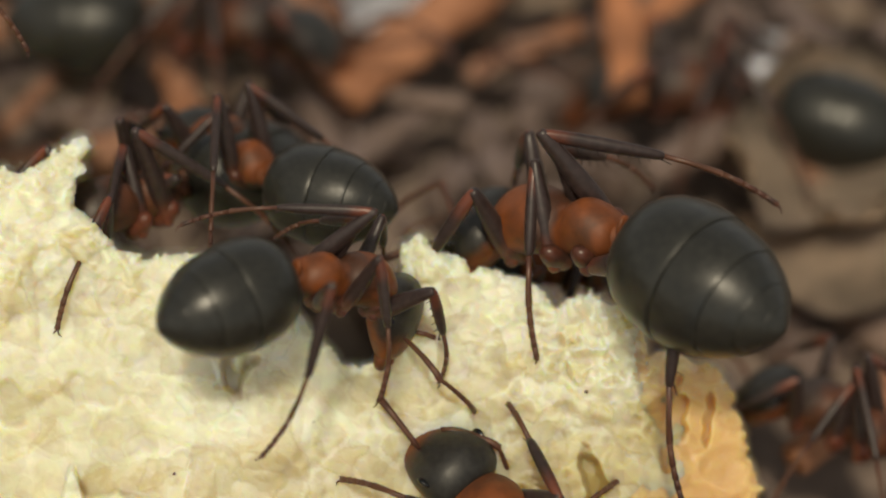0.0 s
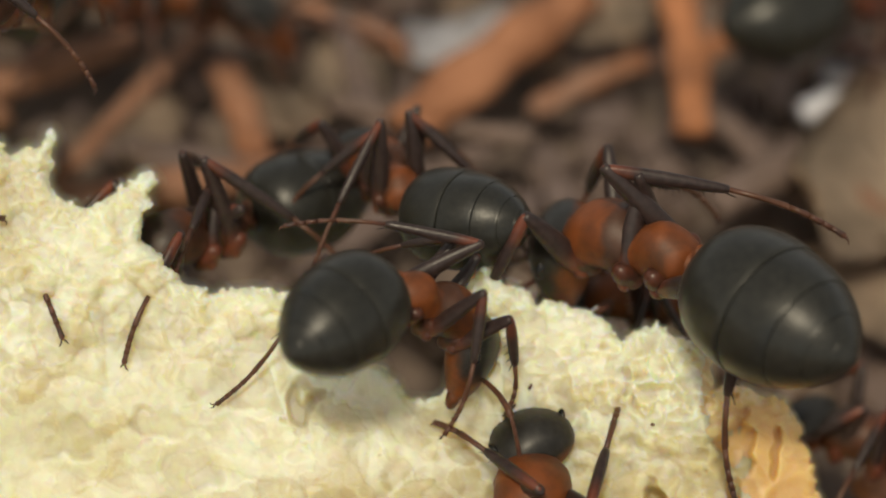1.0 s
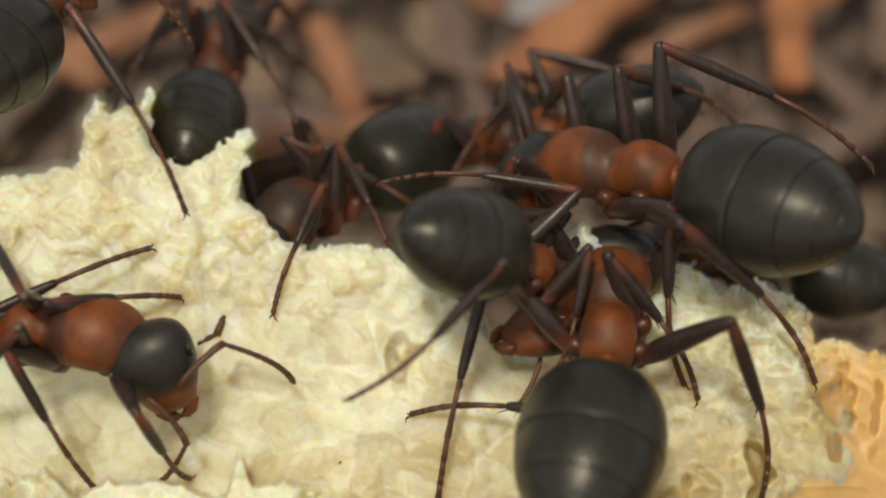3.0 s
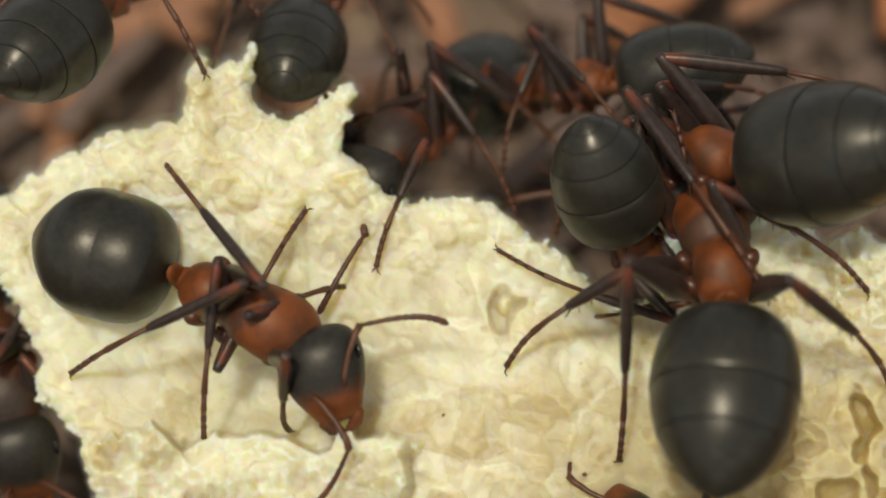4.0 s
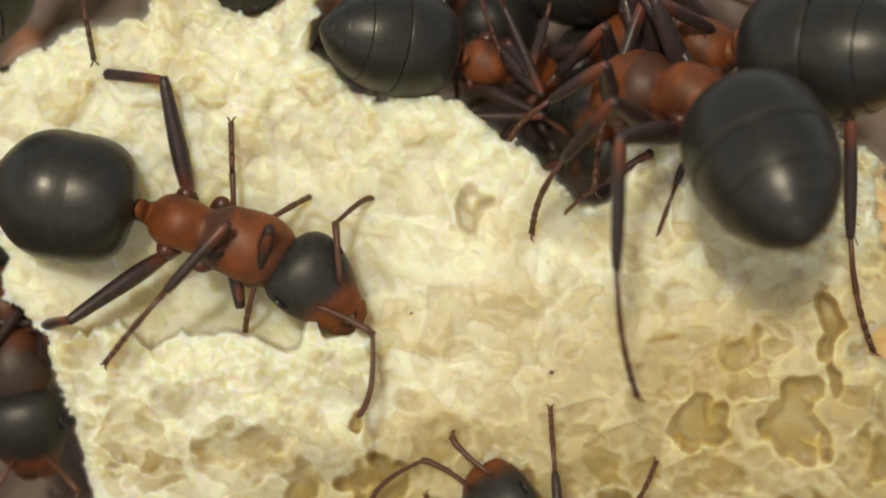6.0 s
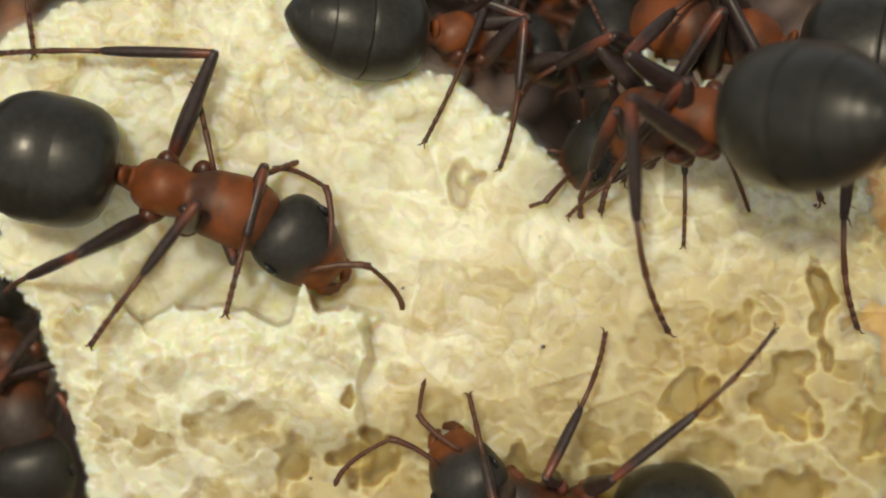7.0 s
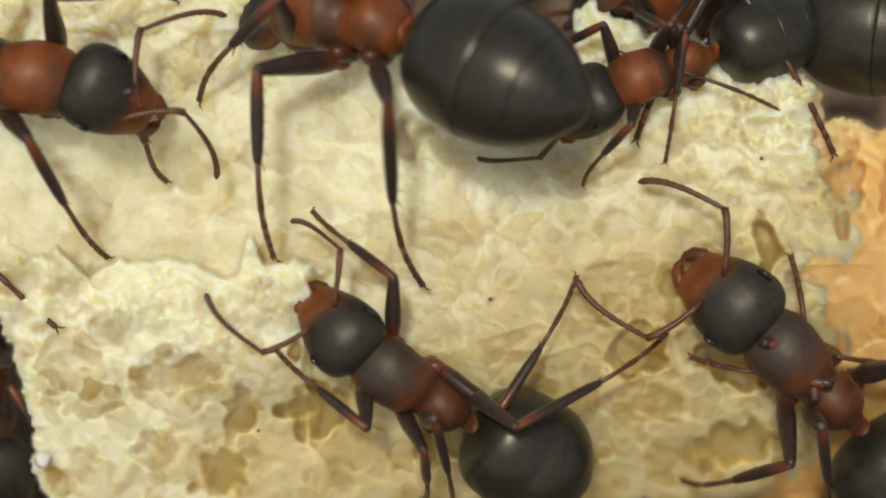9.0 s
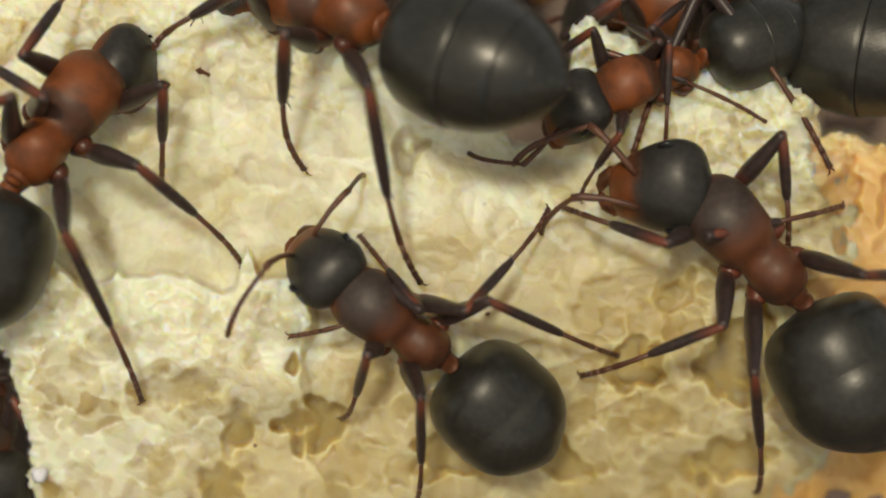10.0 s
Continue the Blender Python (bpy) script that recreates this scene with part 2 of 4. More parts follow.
def bread_ledge(x, y):
    """The torn flake that stands out of the face, with its one thin spike: 1 on it, 0 off it."""
    edge = 474 + 0.05 * (x - 400) + 44 * (lattice(x / 60, y * 0, 71) - 0.5) + 14 * (lattice(x / 14, y * 0, 72) - 0.5) - 60 * bump(x, y * 0, 522, 0, 13, 1)
    sway, lift = 150 * fbm(x, y, 90, 4, 73), 130 * fbm(x, y, 70, 4, 74)
    inside = step((x + sway - 40) / 140) * step((640 - x + 0.7 * sway) / 26)
    return inside * step((y - edge) / 10) * (0.35 + 0.65 * step((640 + 1.2 * lift - y) / 190)) * step((800 - y) / 200)


def bread_broad(x, y):
    """The large form of the face: a crest leaning back, a torn ledge, a hollow above it."""
    h = -0.00014 * np.maximum(0, 250 - y) ** 2
    h = h - 0.00010 * np.maximum(0, x - 1450) ** 2 - 0.0002 * np.maximum(0, 260 - x) ** 2
    h = h + 115 * bread_ledge(x, y)
    h = h - 66 * bump(x, y, 360, 370, 300, 90, 8)
    h = h - 70 * bump(x, y, 1030, 262, 90, 40)
    h = h - 40 * bump(x, y, 640, 760, 140, 60) + 50 * bump(x, y, 1490, 200, 80, 80) + 35 * bump(x, y, 870, 420, 190, 110)
    # the lower face rounds away towards the ground
    h = h - 0.0011 * np.maximum(0, y - 540 + 0.18 * (x - 784)) ** 2
    return h + 70 * fbm(x, y, 420, 2, 5)


# the bubbles that stand open: place, half width, half height, depth
BUBBLES = [(1205, 625, 50, 66, 60), (1440, 455, 36, 68, 55), (1462, 560, 18, 44, 40), (1385, 625, 58, 78, 60), (1380, 795, 70, 52, 55), (1288, 498, 44, 30, 25),
           (603, 640, 28, 24, 30), (395, 660, 80, 46, 25), (640, 732, 62, 40, 60), (515, 745, 34, 62, 40), (798, 272, 30, 46, 35), (1578, 330, 34, 110, 22), (1655, 345, 16, 46, 12), (470, 850, 60, 40, 30),
           (880, 790, 70, 60, 45), (1090, 800, 50, 36, 40), (1530, 690, 40, 60, 45), (420, 1060, 90, 60, 30)]
# shallow dents that only tint the crumb
DENTS = [(424, 311, 52, 46), (560, 290, 66, 44), (612, 368, 64, 58)]


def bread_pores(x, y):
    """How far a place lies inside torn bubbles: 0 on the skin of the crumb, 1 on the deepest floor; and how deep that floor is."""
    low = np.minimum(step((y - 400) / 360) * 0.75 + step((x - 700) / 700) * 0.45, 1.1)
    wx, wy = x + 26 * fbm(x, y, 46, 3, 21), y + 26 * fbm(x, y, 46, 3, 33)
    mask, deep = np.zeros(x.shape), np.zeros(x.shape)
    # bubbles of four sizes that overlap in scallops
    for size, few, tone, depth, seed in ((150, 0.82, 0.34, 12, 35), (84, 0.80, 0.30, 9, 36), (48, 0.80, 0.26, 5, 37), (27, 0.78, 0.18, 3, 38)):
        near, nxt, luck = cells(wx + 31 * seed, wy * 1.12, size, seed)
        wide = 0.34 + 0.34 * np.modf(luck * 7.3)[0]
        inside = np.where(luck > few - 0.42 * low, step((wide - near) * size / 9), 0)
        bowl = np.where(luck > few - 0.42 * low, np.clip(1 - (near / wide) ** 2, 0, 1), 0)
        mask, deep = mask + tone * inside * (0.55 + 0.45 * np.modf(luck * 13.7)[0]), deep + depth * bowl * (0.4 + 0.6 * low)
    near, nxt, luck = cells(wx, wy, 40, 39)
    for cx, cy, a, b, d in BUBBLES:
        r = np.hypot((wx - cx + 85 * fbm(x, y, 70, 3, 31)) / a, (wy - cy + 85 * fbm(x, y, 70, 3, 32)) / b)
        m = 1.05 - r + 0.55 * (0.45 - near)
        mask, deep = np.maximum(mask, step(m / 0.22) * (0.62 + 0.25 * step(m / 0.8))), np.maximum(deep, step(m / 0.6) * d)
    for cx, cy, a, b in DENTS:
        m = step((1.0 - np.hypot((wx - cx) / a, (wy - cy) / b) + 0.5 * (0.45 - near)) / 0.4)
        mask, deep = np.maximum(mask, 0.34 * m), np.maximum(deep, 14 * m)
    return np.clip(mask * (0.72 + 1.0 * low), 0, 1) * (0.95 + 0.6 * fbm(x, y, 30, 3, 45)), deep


def bread_foam(x, y):
    """Crumb in rounded clumps of four sizes: its relief, and how moist each clump is."""
    wx, wy = x + 34 * fbm(x, y, 46, 3, 121), y + 34 * fbm(x, y, 46, 3, 131)
    relief, moist = 0.0, 0.0
    for size, swell, tone, seed in ((92, 17, 0.40, 141), (46, 14, 0.34, 151), (25, 6, 0.22, 161), (13, 1.6, 0.10, 171)):
        near, nxt, luck = cells(wx, wy * 1.1, size, seed)
        relief = relief + swell * (0.15 + 1.1 * luck) * (1 - np.minimum(near / 0.85, 1) ** 2)
        moist = moist + tone * (luck - 0.5)
    return relief, moist


def bread_height(x, y):
    mask, deep = bread_pores(x, y)
    relief, moist = bread_foam(x, y)
    torn = 0.40 - 0.28 * step((x - 1520) / 60) * step((y - 215) / 60) + 0.85 * step((260 - y) / 200) + 0.30 * bread_ledge(x, y) + 0.9 * bump(x, y, 1450, 240, 170, 150)
    flakes = np.maximum(0, fbm(x, y, 30, 3, 191)) * (110 * bump(x, y, 1440, 205, 130, 90) + 50 * bread_ledge(x, y) + 40 * step((120 - y) / 150))
    h = bread_broad(x, y) + flakes + torn * relief * (1 - 0.75 * mask) - 0.6 * deep
    return h + 20 * fbm(x, y, 80, 3, 43) + 2.2 * torn * fbm(x, y, 14, 3, 41)


def outline_distance(x, y):
    """Signed distance to the outline, positive inside."""
    pts = np.array(OUTLINE, float)
    d2 = np.full(x.shape, 1e12)
    inside = np.zeros(x.shape, bool)
    for (ax, ay), (bx, by) in zip(pts, np.roll(pts, -1, 0)):
        ex, ey = bx - ax, by - ay
        t = np.clip(((x - ax) * ex + (y - ay) * ey) / (ex * ex + ey * ey), 0, 1)
        d2 = np.minimum(d2, (x - ax - t * ex) ** 2 + (y - ay - t * ey) ** 2)
        cross = (ay > y) != (by > y)
        if ay != by:
            inside ^= cross & (x < (bx - ax) * (y - ay) / (by - ay) + ax)
    return np.where(inside, 1, -1) * np.sqrt(d2)


MAP = {}


def build_bread(grain=3.0):
    xs, ys = np.arange(-180, 1860, grain), np.arange(-270, 1262, grain)
    x, y = np.meshgrid(xs, ys, indexing="ij")
    rag = 30 * fbm(x, y, 24, 4, 51) + 24 * fbm(x, y, 90, 2, 61) + 12 * fbm(x, y, 11, 2, 53)
    sd = outline_distance(x, y) + rag
    gx, gy = np.gradient(sd, grain)
    g2 = np.maximum(gx * gx + gy * gy, 0.3)
    out = np.minimum(sd, 0)
    x, y = x - np.clip(out * gx / g2, -grain, grain), y - np.clip(out * gy / g2, -grain, grain)
    roll = 25.0
    t = np.clip(1 - sd / roll, 0, 1)
    surface = bread_height(x, y)
    w = surface - roll * 1.4 * (1 - np.sqrt(np.maximum(0, 1 - t * t * 0.98)))
    k = (DIST - w * STEP) / DIST
    local = np.stack([(x - 784) * STEP * k, (441 - y) * STEP * k, w * STEP - DIST], -1)
    place = local @ np.array(VIEW).T + np.array(EYE)
    place[..., 2] = np.maximum(place[..., 2], 0.0)
    keep = sd > -grain * 1.01
    nx, ny = keep.shape
    cell = keep[:-1, :-1] & keep[1:, :-1] & keep[1:, 1:] & keep[:-1, 1:]
    number = -np.ones((nx, ny), int)
    used = np.zeros((nx, ny), bool)
    used[:-1, :-1] |= cell
    used[1:, :-1] |= cell
    used[1:, 1:] |= cell
    used[:-1, 1:] |= cell
    number[used] = np.arange(used.sum())
    verts = place[used]
    i, j = np.nonzero(cell)
    quads = np.stack([number[i, j], number[i, j + 1], number[i + 1, j + 1], number[i + 1, j]], 1)
    # the torn sides and back drop to the ground
    pair = np.concatenate([quads[:, [a, (a + 1) % 4]] for a in range(4)])
    code = pair.min(1) * len(verts) + pair.max(1)
    _, first, count = np.unique(code, return_index=True, return_counts=True)
    border = pair[first[count == 1]]
    rim = np.unique(border)
    where = -np.ones(len(verts), int)
    layers, faces = [verts], [quads]
    last = rim
    base = len(verts)
    way = verts[rim] - np.array(EYE)
    way = way / np.linalg.norm(way, axis=1)[:, None]
    for f in (0.03, 0.08, 0.15, 0.25, 0.4, 0.6, 0.8, 1.0):
        # the sides and the back slope away under the torn edge
        low = verts[rim] + way * (verts[rim][:, 2:] * f / -way[:, 2:])
        now = base + np.arange(len(rim))
        base += len(rim)
        a, b = where.copy(), where.copy()
        a[rim], b[rim] = last, now
        faces.append(np.stack([a[border[:, 1]], a[border[:, 0]], b[border[:, 0]], b[border[:, 1]]], 1))
        layers.append(low)
        last = now
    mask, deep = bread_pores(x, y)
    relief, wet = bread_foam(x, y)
    ochre_shade, moist = np.zeros(base), np.zeros(base)
    # ochre with the recesses' shade painted in, stronger to the lower right
    ochre_shade[:len(verts)] = (mask * step((sd - 6) / 16))[used]
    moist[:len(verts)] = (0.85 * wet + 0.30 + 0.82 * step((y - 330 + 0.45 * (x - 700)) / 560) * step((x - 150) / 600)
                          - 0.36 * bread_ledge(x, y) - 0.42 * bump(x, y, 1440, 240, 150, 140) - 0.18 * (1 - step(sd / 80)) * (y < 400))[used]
    points, polys = np.concatenate(layers), np.concatenate(faces)
    rim_line = points[:, 0] + 0.0026 * fbm(points[:, 2] * 1e5, points[:, 1] * 1e5, 130, 2, 181) + 0.0018 * fbm(points[:, 0] * 1e5, points[:, 1] * 1e5, 34, 3, 183)
    baked = (rim_line > 0.0079)[polys].sum(1) >= 2
    piece = tagged(new("bread_piece"), "torn piece of pale yellow bread with a baked rim", "bread")
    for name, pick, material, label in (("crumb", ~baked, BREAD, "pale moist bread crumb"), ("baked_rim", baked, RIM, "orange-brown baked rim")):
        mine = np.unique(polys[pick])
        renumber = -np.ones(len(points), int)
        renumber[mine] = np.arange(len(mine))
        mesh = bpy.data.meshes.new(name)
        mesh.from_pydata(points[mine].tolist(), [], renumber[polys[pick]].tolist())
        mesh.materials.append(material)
        mesh.attributes.new("bubble_ochre_shade", "FLOAT", "POINT").data.foreach_set("value", ochre_shade[mine].astype(np.float32))
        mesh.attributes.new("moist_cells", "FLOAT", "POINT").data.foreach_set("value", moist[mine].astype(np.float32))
        mesh.shade_smooth()
        tagged(mesh_part(name, mesh, piece), label)
    soft = surface
    for axis in (0, 1):
        n = int(55 / grain)
        total = np.cumsum(np.pad(soft, [(n + 1, n) if k == axis else (0, 0) for k in (0, 1)], mode="edge"), axis)
        soft = (np.take(total, range(2 * n + 1, total.shape[axis]), axis) - np.take(total, range(total.shape[axis] - 2 * n - 1), axis)) / (2 * n + 1)
    MAP.update(soft=soft, x0=xs[0], y0=ys[0], grain=grain, height=surface, inside=sd)
    return piece


build_bread()


# ---- forest floor ----
def ground_at(x, y):
    """Where the line from the eye through the map point meets the ground."""
    d = on_face(x, y) - EYE
    return EYE + d * (EYE.z / -d.z)


def build_ground():
    r = np.concatenate([[0], np.geomspace(0.0012, 0.06, 70), np.geomspace(0.07, 400, 26)])
    a = np.linspace(0, 2 * np.pi, 161)[:-1]
    rr, aa = np.meshgrid(r[1:], a, indexing="ij")
    x, y = rr * np.cos(aa), rr * np.sin(aa) + 0.012
    z = 0.0022 * fbm(x * 1e4, y * 1e4, 400, 4, 81) + 0.0009 * fbm(x * 1e4, y * 1e4, 60, 3, 91)
    z = z * np.clip(0.12 / rr, 0, 1) - 0.0006
    verts = [(0, 0.012, -0.0006)] + np.stack([x, y, z], -1).reshape(-1, 3).tolist()
    n, m = rr.shape
    faces = [(0, 1 + j, 1 + (j + 1) % m) for j in range(m)]
    for i in range(n - 1):
        for j in range(m):
            k = (j + 1) % m
            faces.append((1 + i * m + j, 1 + (i + 1) * m + j, 1 + (i + 1) * m + k, 1 + i * m + k))
    mesh = bpy.data.meshes.new("ground")
    mesh.from_pydata(verts, [], faces)
    mesh.materials.append(M_SOIL)
    mesh.shade_smooth()
    return tagged(new("ground", mesh), "dark brown forest soil covered with dry litter", "ground", kind="structure")


def build_crumbs():
    """Soil crumbs and bark bits too many to count."""
    r = random.Random(5)
    bm = bmesh.new()
    bmesh.ops.create_icosphere(bm, subdivisions=1, radius=1)
    ball = [v.co.copy() for v in bm.verts]
    tris = [[v.index for v in f.verts] for f in bm.faces]
    bm.free()
    verts, faces = [], []
    for i in range(2600):
        rad = 0.00028 * (1 + 2.4 * r.random() ** 3)
        x, y = r.uniform(-0.030, 0.032), r.uniform(-0.012, 0.040)
        m = pose(x, y, rad * 0.3 - 0.0003, r.uniform(0, 360), r.uniform(0, 360), r.uniform(0, 360))
        m = m @ Matrix.Diagonal((rad, rad * r.uniform(0.5, 1.2), rad * r.uniform(0.4, 0.9), 1))
        k = len(verts)
        verts += [m @ (c * r.uniform(0.7, 1.2)) for c in ball]
        faces += [[k + j for j in f] for f in tris]
    mesh = bpy.data.meshes.new("soil_crumbs")
    mesh.from_pydata(verts, [], faces)
    mesh.materials.append(M_STICK)
    return tagged(new("soil_crumbs", mesh), "dark crumbs of soil and bark on the ground", "soil", kind="stuff")


def rod(name, a, b, width, thick, material, label, category, bow=0.06, seed=0, group=""):
    """A dry needle, stick or strip from a to b, slightly bent, worn and tapered."""
    r = random.Random(seed)
    a, b = Vector(a), Vector(b)
    length = (b - a).length
    side = Vector((0, 0, 1)).cross((b - a).normalized())
    bm = bmesh.new()
    n, around, loops = 14, 10, []
    for i in range(n):
        f = i / (n - 1)
        grow = (0.55 + 0.45 * math.sin(math.pi * min(1, 0.12 + f * 0.8)) ** 0.5) * (1 + 0.12 * math.sin(f * 17 + seed))
        x = (f - 0.5) * length
        y = bow * length * (0.25 - (f - 0.5) ** 2) * 2
        loops.append([bm.verts.new((x, y + 0.5 * width * grow * math.cos(t) * (1 + 0.08 * r.random()), 0.5 * thick * grow * math.sin(t) * (1 + 0.1 * r.random())))
                      for t in (2 * math.pi * j / around for j in range(around))])
    for p, q in zip(loops, loops[1:]):
        for i in range(around):
            bm.faces.new((p[i], p[(i + 1) % around], q[(i + 1) % around], q[i]))
    bm.faces.new(list(reversed(loops[0])))
    bm.faces.new(loops[-1])
    ob = part(name, bm, material)
    turn = Matrix(((b - a).normalized(), side, (b - a).normalized().cross(side))).transposed().to_4x4()
    ob.matrix_world = Matrix.Translation((a + b) / 2) @ turn
    return tagged(ob, label, category, group)


def leaf_bit(centre, size, yaw, material, label, seed, curl=0.35, tilt=(0, 0)):
    """A curled fragment of a dry leaf with a thickness."""
    r = random.Random(seed)
    bm = bmesh.new()
    n = 9
    grid = {}
    for i in range(n):
        for j in range(n):
            u, v = i / (n - 1) * 2 - 1, j / (n - 1) * 2 - 1
            k = 1 - 0.28 * abs(v) ** 2 + 0.12 * math.sin(5 * v + seed)
            x, y = u * size * 0.5 * k, v * size * 0.36 * (1 - 0.35 * u * u)
            z = curl * size * (u * u * 0.5 + 0.3 * v * v) + 0.03 * size * r.uniform(-1, 1)
            grid[i, j] = bm.verts.new((x, y, z))
    faces = [bm.faces.new((grid[i, j], grid[i + 1, j], grid[i + 1, j + 1], grid[i, j + 1])) for i in range(n - 1) for j in range(n - 1)]
    bmesh.ops.solidify(bm, geom=faces, thickness=0.00012)
    ob = part("leaf_fragment", bm, material)
    ob.matrix_world = pose(*centre, tilt[0], tilt[1], yaw)
    return tagged(ob, label, "leaf")


def lying(x0, y0, x1, y1, lift=0.0008):
    a, b = ground_at(x0, y0), ground_at(x1, y1)
    return a + Vector((0, 0, lift)), b + Vector((0, 0, lift))


def build_litter():
    red = "dry orange-brown conifer needle lying on the forest floor"
    # the strips that stand out behind the bread
    for i, (x0, y0, x1, y1, wide, lift) in enumerate((
            (985, -150, 1300, -405, 0.0015, 0.0016), (1448, -470, 1486, -130, 0.0010, 0.0020), (1500, -290, 1790, -470, 0.0008, 0.0016),
            (1210, -230, 1420, -330, 0.0007, 0.0009), (660, -300, 720, -130, 0.0009, 0.0010), (800, -420, 1010, -330, 0.0007, 0.0008))):
        rod("needle", *lying(x0, y0, x1, y1, lift), wide, wide * 0.6, M_NEEDLE, red, "needle", 0.04, 40 + i, "dry needles")
    rod("pale_stick", *lying(1690, -205, 1850, -235, 0.0014), 0.0008, 0.0006, M_PALE, "pale grey splinter of wood on the forest floor", "stick", 0.02, 3)
    leaf_bit(ground_at(1090, -335) + Vector((0, 0, 0.0008)), 0.0032, 20, M_PALE, "pale papery bud scale on the forest floor", 4)
    leaf_bit(ground_at(1345, -400) + Vector((0, 0, 0.0008)), 0.0036, 70, M_LEAF, "tan dry leaf fragment on the forest floor", 6)
    leaf_bit(ground_at(1850, -40) + Vector((0, 0, 0.0012)), 0.0068, 60, M_LEAF, "curled tan dry leaf fragment beside the bread", 7, 0.4)
    leaf_bit(ground_at(1850, 130) + Vector((0, 0, 0.0010)), 0.0048, 10, M_LEAF, "pale tan dry leaf fragment beside the bread", 8, 0.3)
    leaf_bit(ground_at(420, -420) + Vector((0, 0, 0.0008)), 0.0045, 15, M_LEAF, "tan dry leaf fragment on the forest floor", 9)
    leaf_bit(ground_at(760, -230) + Vector((0, 0, 0.0006)), 0.0030, 130, M_LEAF, "tan dry leaf fragment on the forest floor", 10)
    r = random.Random(23)
    for i in range(26):
        x, y = r.uniform(-0.022, 0.022), r.uniform(0.013, 0.034)
        pale = r.random() < 0.25
        leaf_bit((x, y, 0.0005), r.uniform(0.0014, 0.0034), r.uniform(0, 360), M_PALE if pale else M_LEAF,
                 "pale chip of bark on the forest floor" if pale else "small tan piece of dry leaf on the forest floor", 60 + i, r.uniform(0.1, 0.4), (r.uniform(-15, 15), r.uniform(-15, 15)))
    r = random.Random(17)
    for i in range(110):
        x, y = r.uniform(-0.024, 0.026), r.uniform(0.0105, 0.034)
        if i % 5 == 0:
            x, y = r.choice((-1, 1)) * r.uniform(0.0125, 0.02), r.uniform(-0.006, 0.012)
        a, length = r.uniform(0, math.pi), r.uniform(0.003, 0.010)
        d = Vector((math.cos(a), math.sin(a), r.uniform(-0.12, 0.12))) * length / 2
        p = Vector((x, y, r.uniform(0.0002, 0.0012)))
        kind = r.random()
        mat = M_BROWN if kind < 0.24 else M_STICK if kind < 0.82 else M_LEAF
        wide = r.uniform(0.0004, 0.0011)
        label = "old brown conifer needle lying on the forest floor" if kind < 0.24 else "small weathered brown twig on the forest floor" if kind < 0.82 else "tan strip of dry grass on the forest floor"
        rod("needle" if kind < 0.24 else "twig" if kind < 0.82 else "grass_strip", p - d, p + d, wide, wide * 0.7, mat, label,
            "needle" if kind < 0.24 else "twig" if kind < 0.82 else "grass", 0.05, 100 + i, "dry litter")


def looked_up(layer, x, y):
    grid = MAP[layer]
    i = min(max(int(round((x - MAP["x0"]) / MAP["grain"])), 0), grid.shape[0] - 1)
    j = min(max(int(round((y - MAP["y0"]) / MAP["grain"])), 0), grid.shape[1] - 1)
    return float(grid[i, j])


def build_grains():
    """Loose grains that lie on the bread."""
    r = random.Random(41)
    for x, y, size, material, name, label in (
            (948, 536, 6, M_STICK, "soil_grain", "tiny dark grain of soil on the bread"), (537, 768, 5, M_STICK, "soil_grain", "tiny dark grain of soil on the bread"),
            (1430, 286, 5, M_STICK, "soil_grain", "tiny dark grain of soil on the bread"), (1340, 905, 7, M_STICK, "soil_grain", "tiny dark grain of soil on the bread"),
            (700, 432, 4, M_STICK, "soil_grain", "tiny dark grain of soil on the bread"), (160, 818, 24, M_PALE, "white_flake", "small white flake at the bread's torn edge")):
        bm = bmesh.new()
        bmesh.ops.create_icosphere(bm, subdivisions=2, radius=size * STEP * 0.6)
        for v in bm.verts:
            v.co *= r.uniform(0.75, 1.25)
            v.co.x *= 1.3
        ob = part(name, bm, material, smooth=size > 20)
        ob.matrix_world = Matrix.Translation(on_face(x, y, looked_up("height", x, y) + 0.25 * size)) @ pose(0, 0, 0, 30 * r.random(), 20, 180 * r.random())
        tagged(ob, label, "flake" if size > 20 else "grain", "loose grains")


build_ground()
build_crumbs()
build_litter()
build_grains()


# ---- ants ----
def mm(rows):
    return [tuple(c * MM for c in row) for row in rows]


def shaped(name, build, material):
    """A mesh that all ants share."""
    bm = bmesh.new()
    build(bm)
    bmesh.ops.recalc_face_normals(bm, faces=bm.faces)
    mesh = bpy.data.meshes.new(name)
    bm.to_mesh(mesh)
    bm.free()
    mesh.materials.append(material)
    mesh.shade_smooth()
    return mesh


COXA = {"front": (0.66, 0.42, -0.34), "middle": (-0.22, 0.46, -0.36), "hind": (-0.84, 0.42, -0.34)}
LEG = {"front": (1.50, 1.20, 1.30), "middle": (1.65, 1.45, 1.65), "hind": (2.05, 1.95, 2.05)}
STANCE = {"front": (2.35, 1.55), "middle": (0.05, 2.45), "hind": (-2.55, 2.25)}


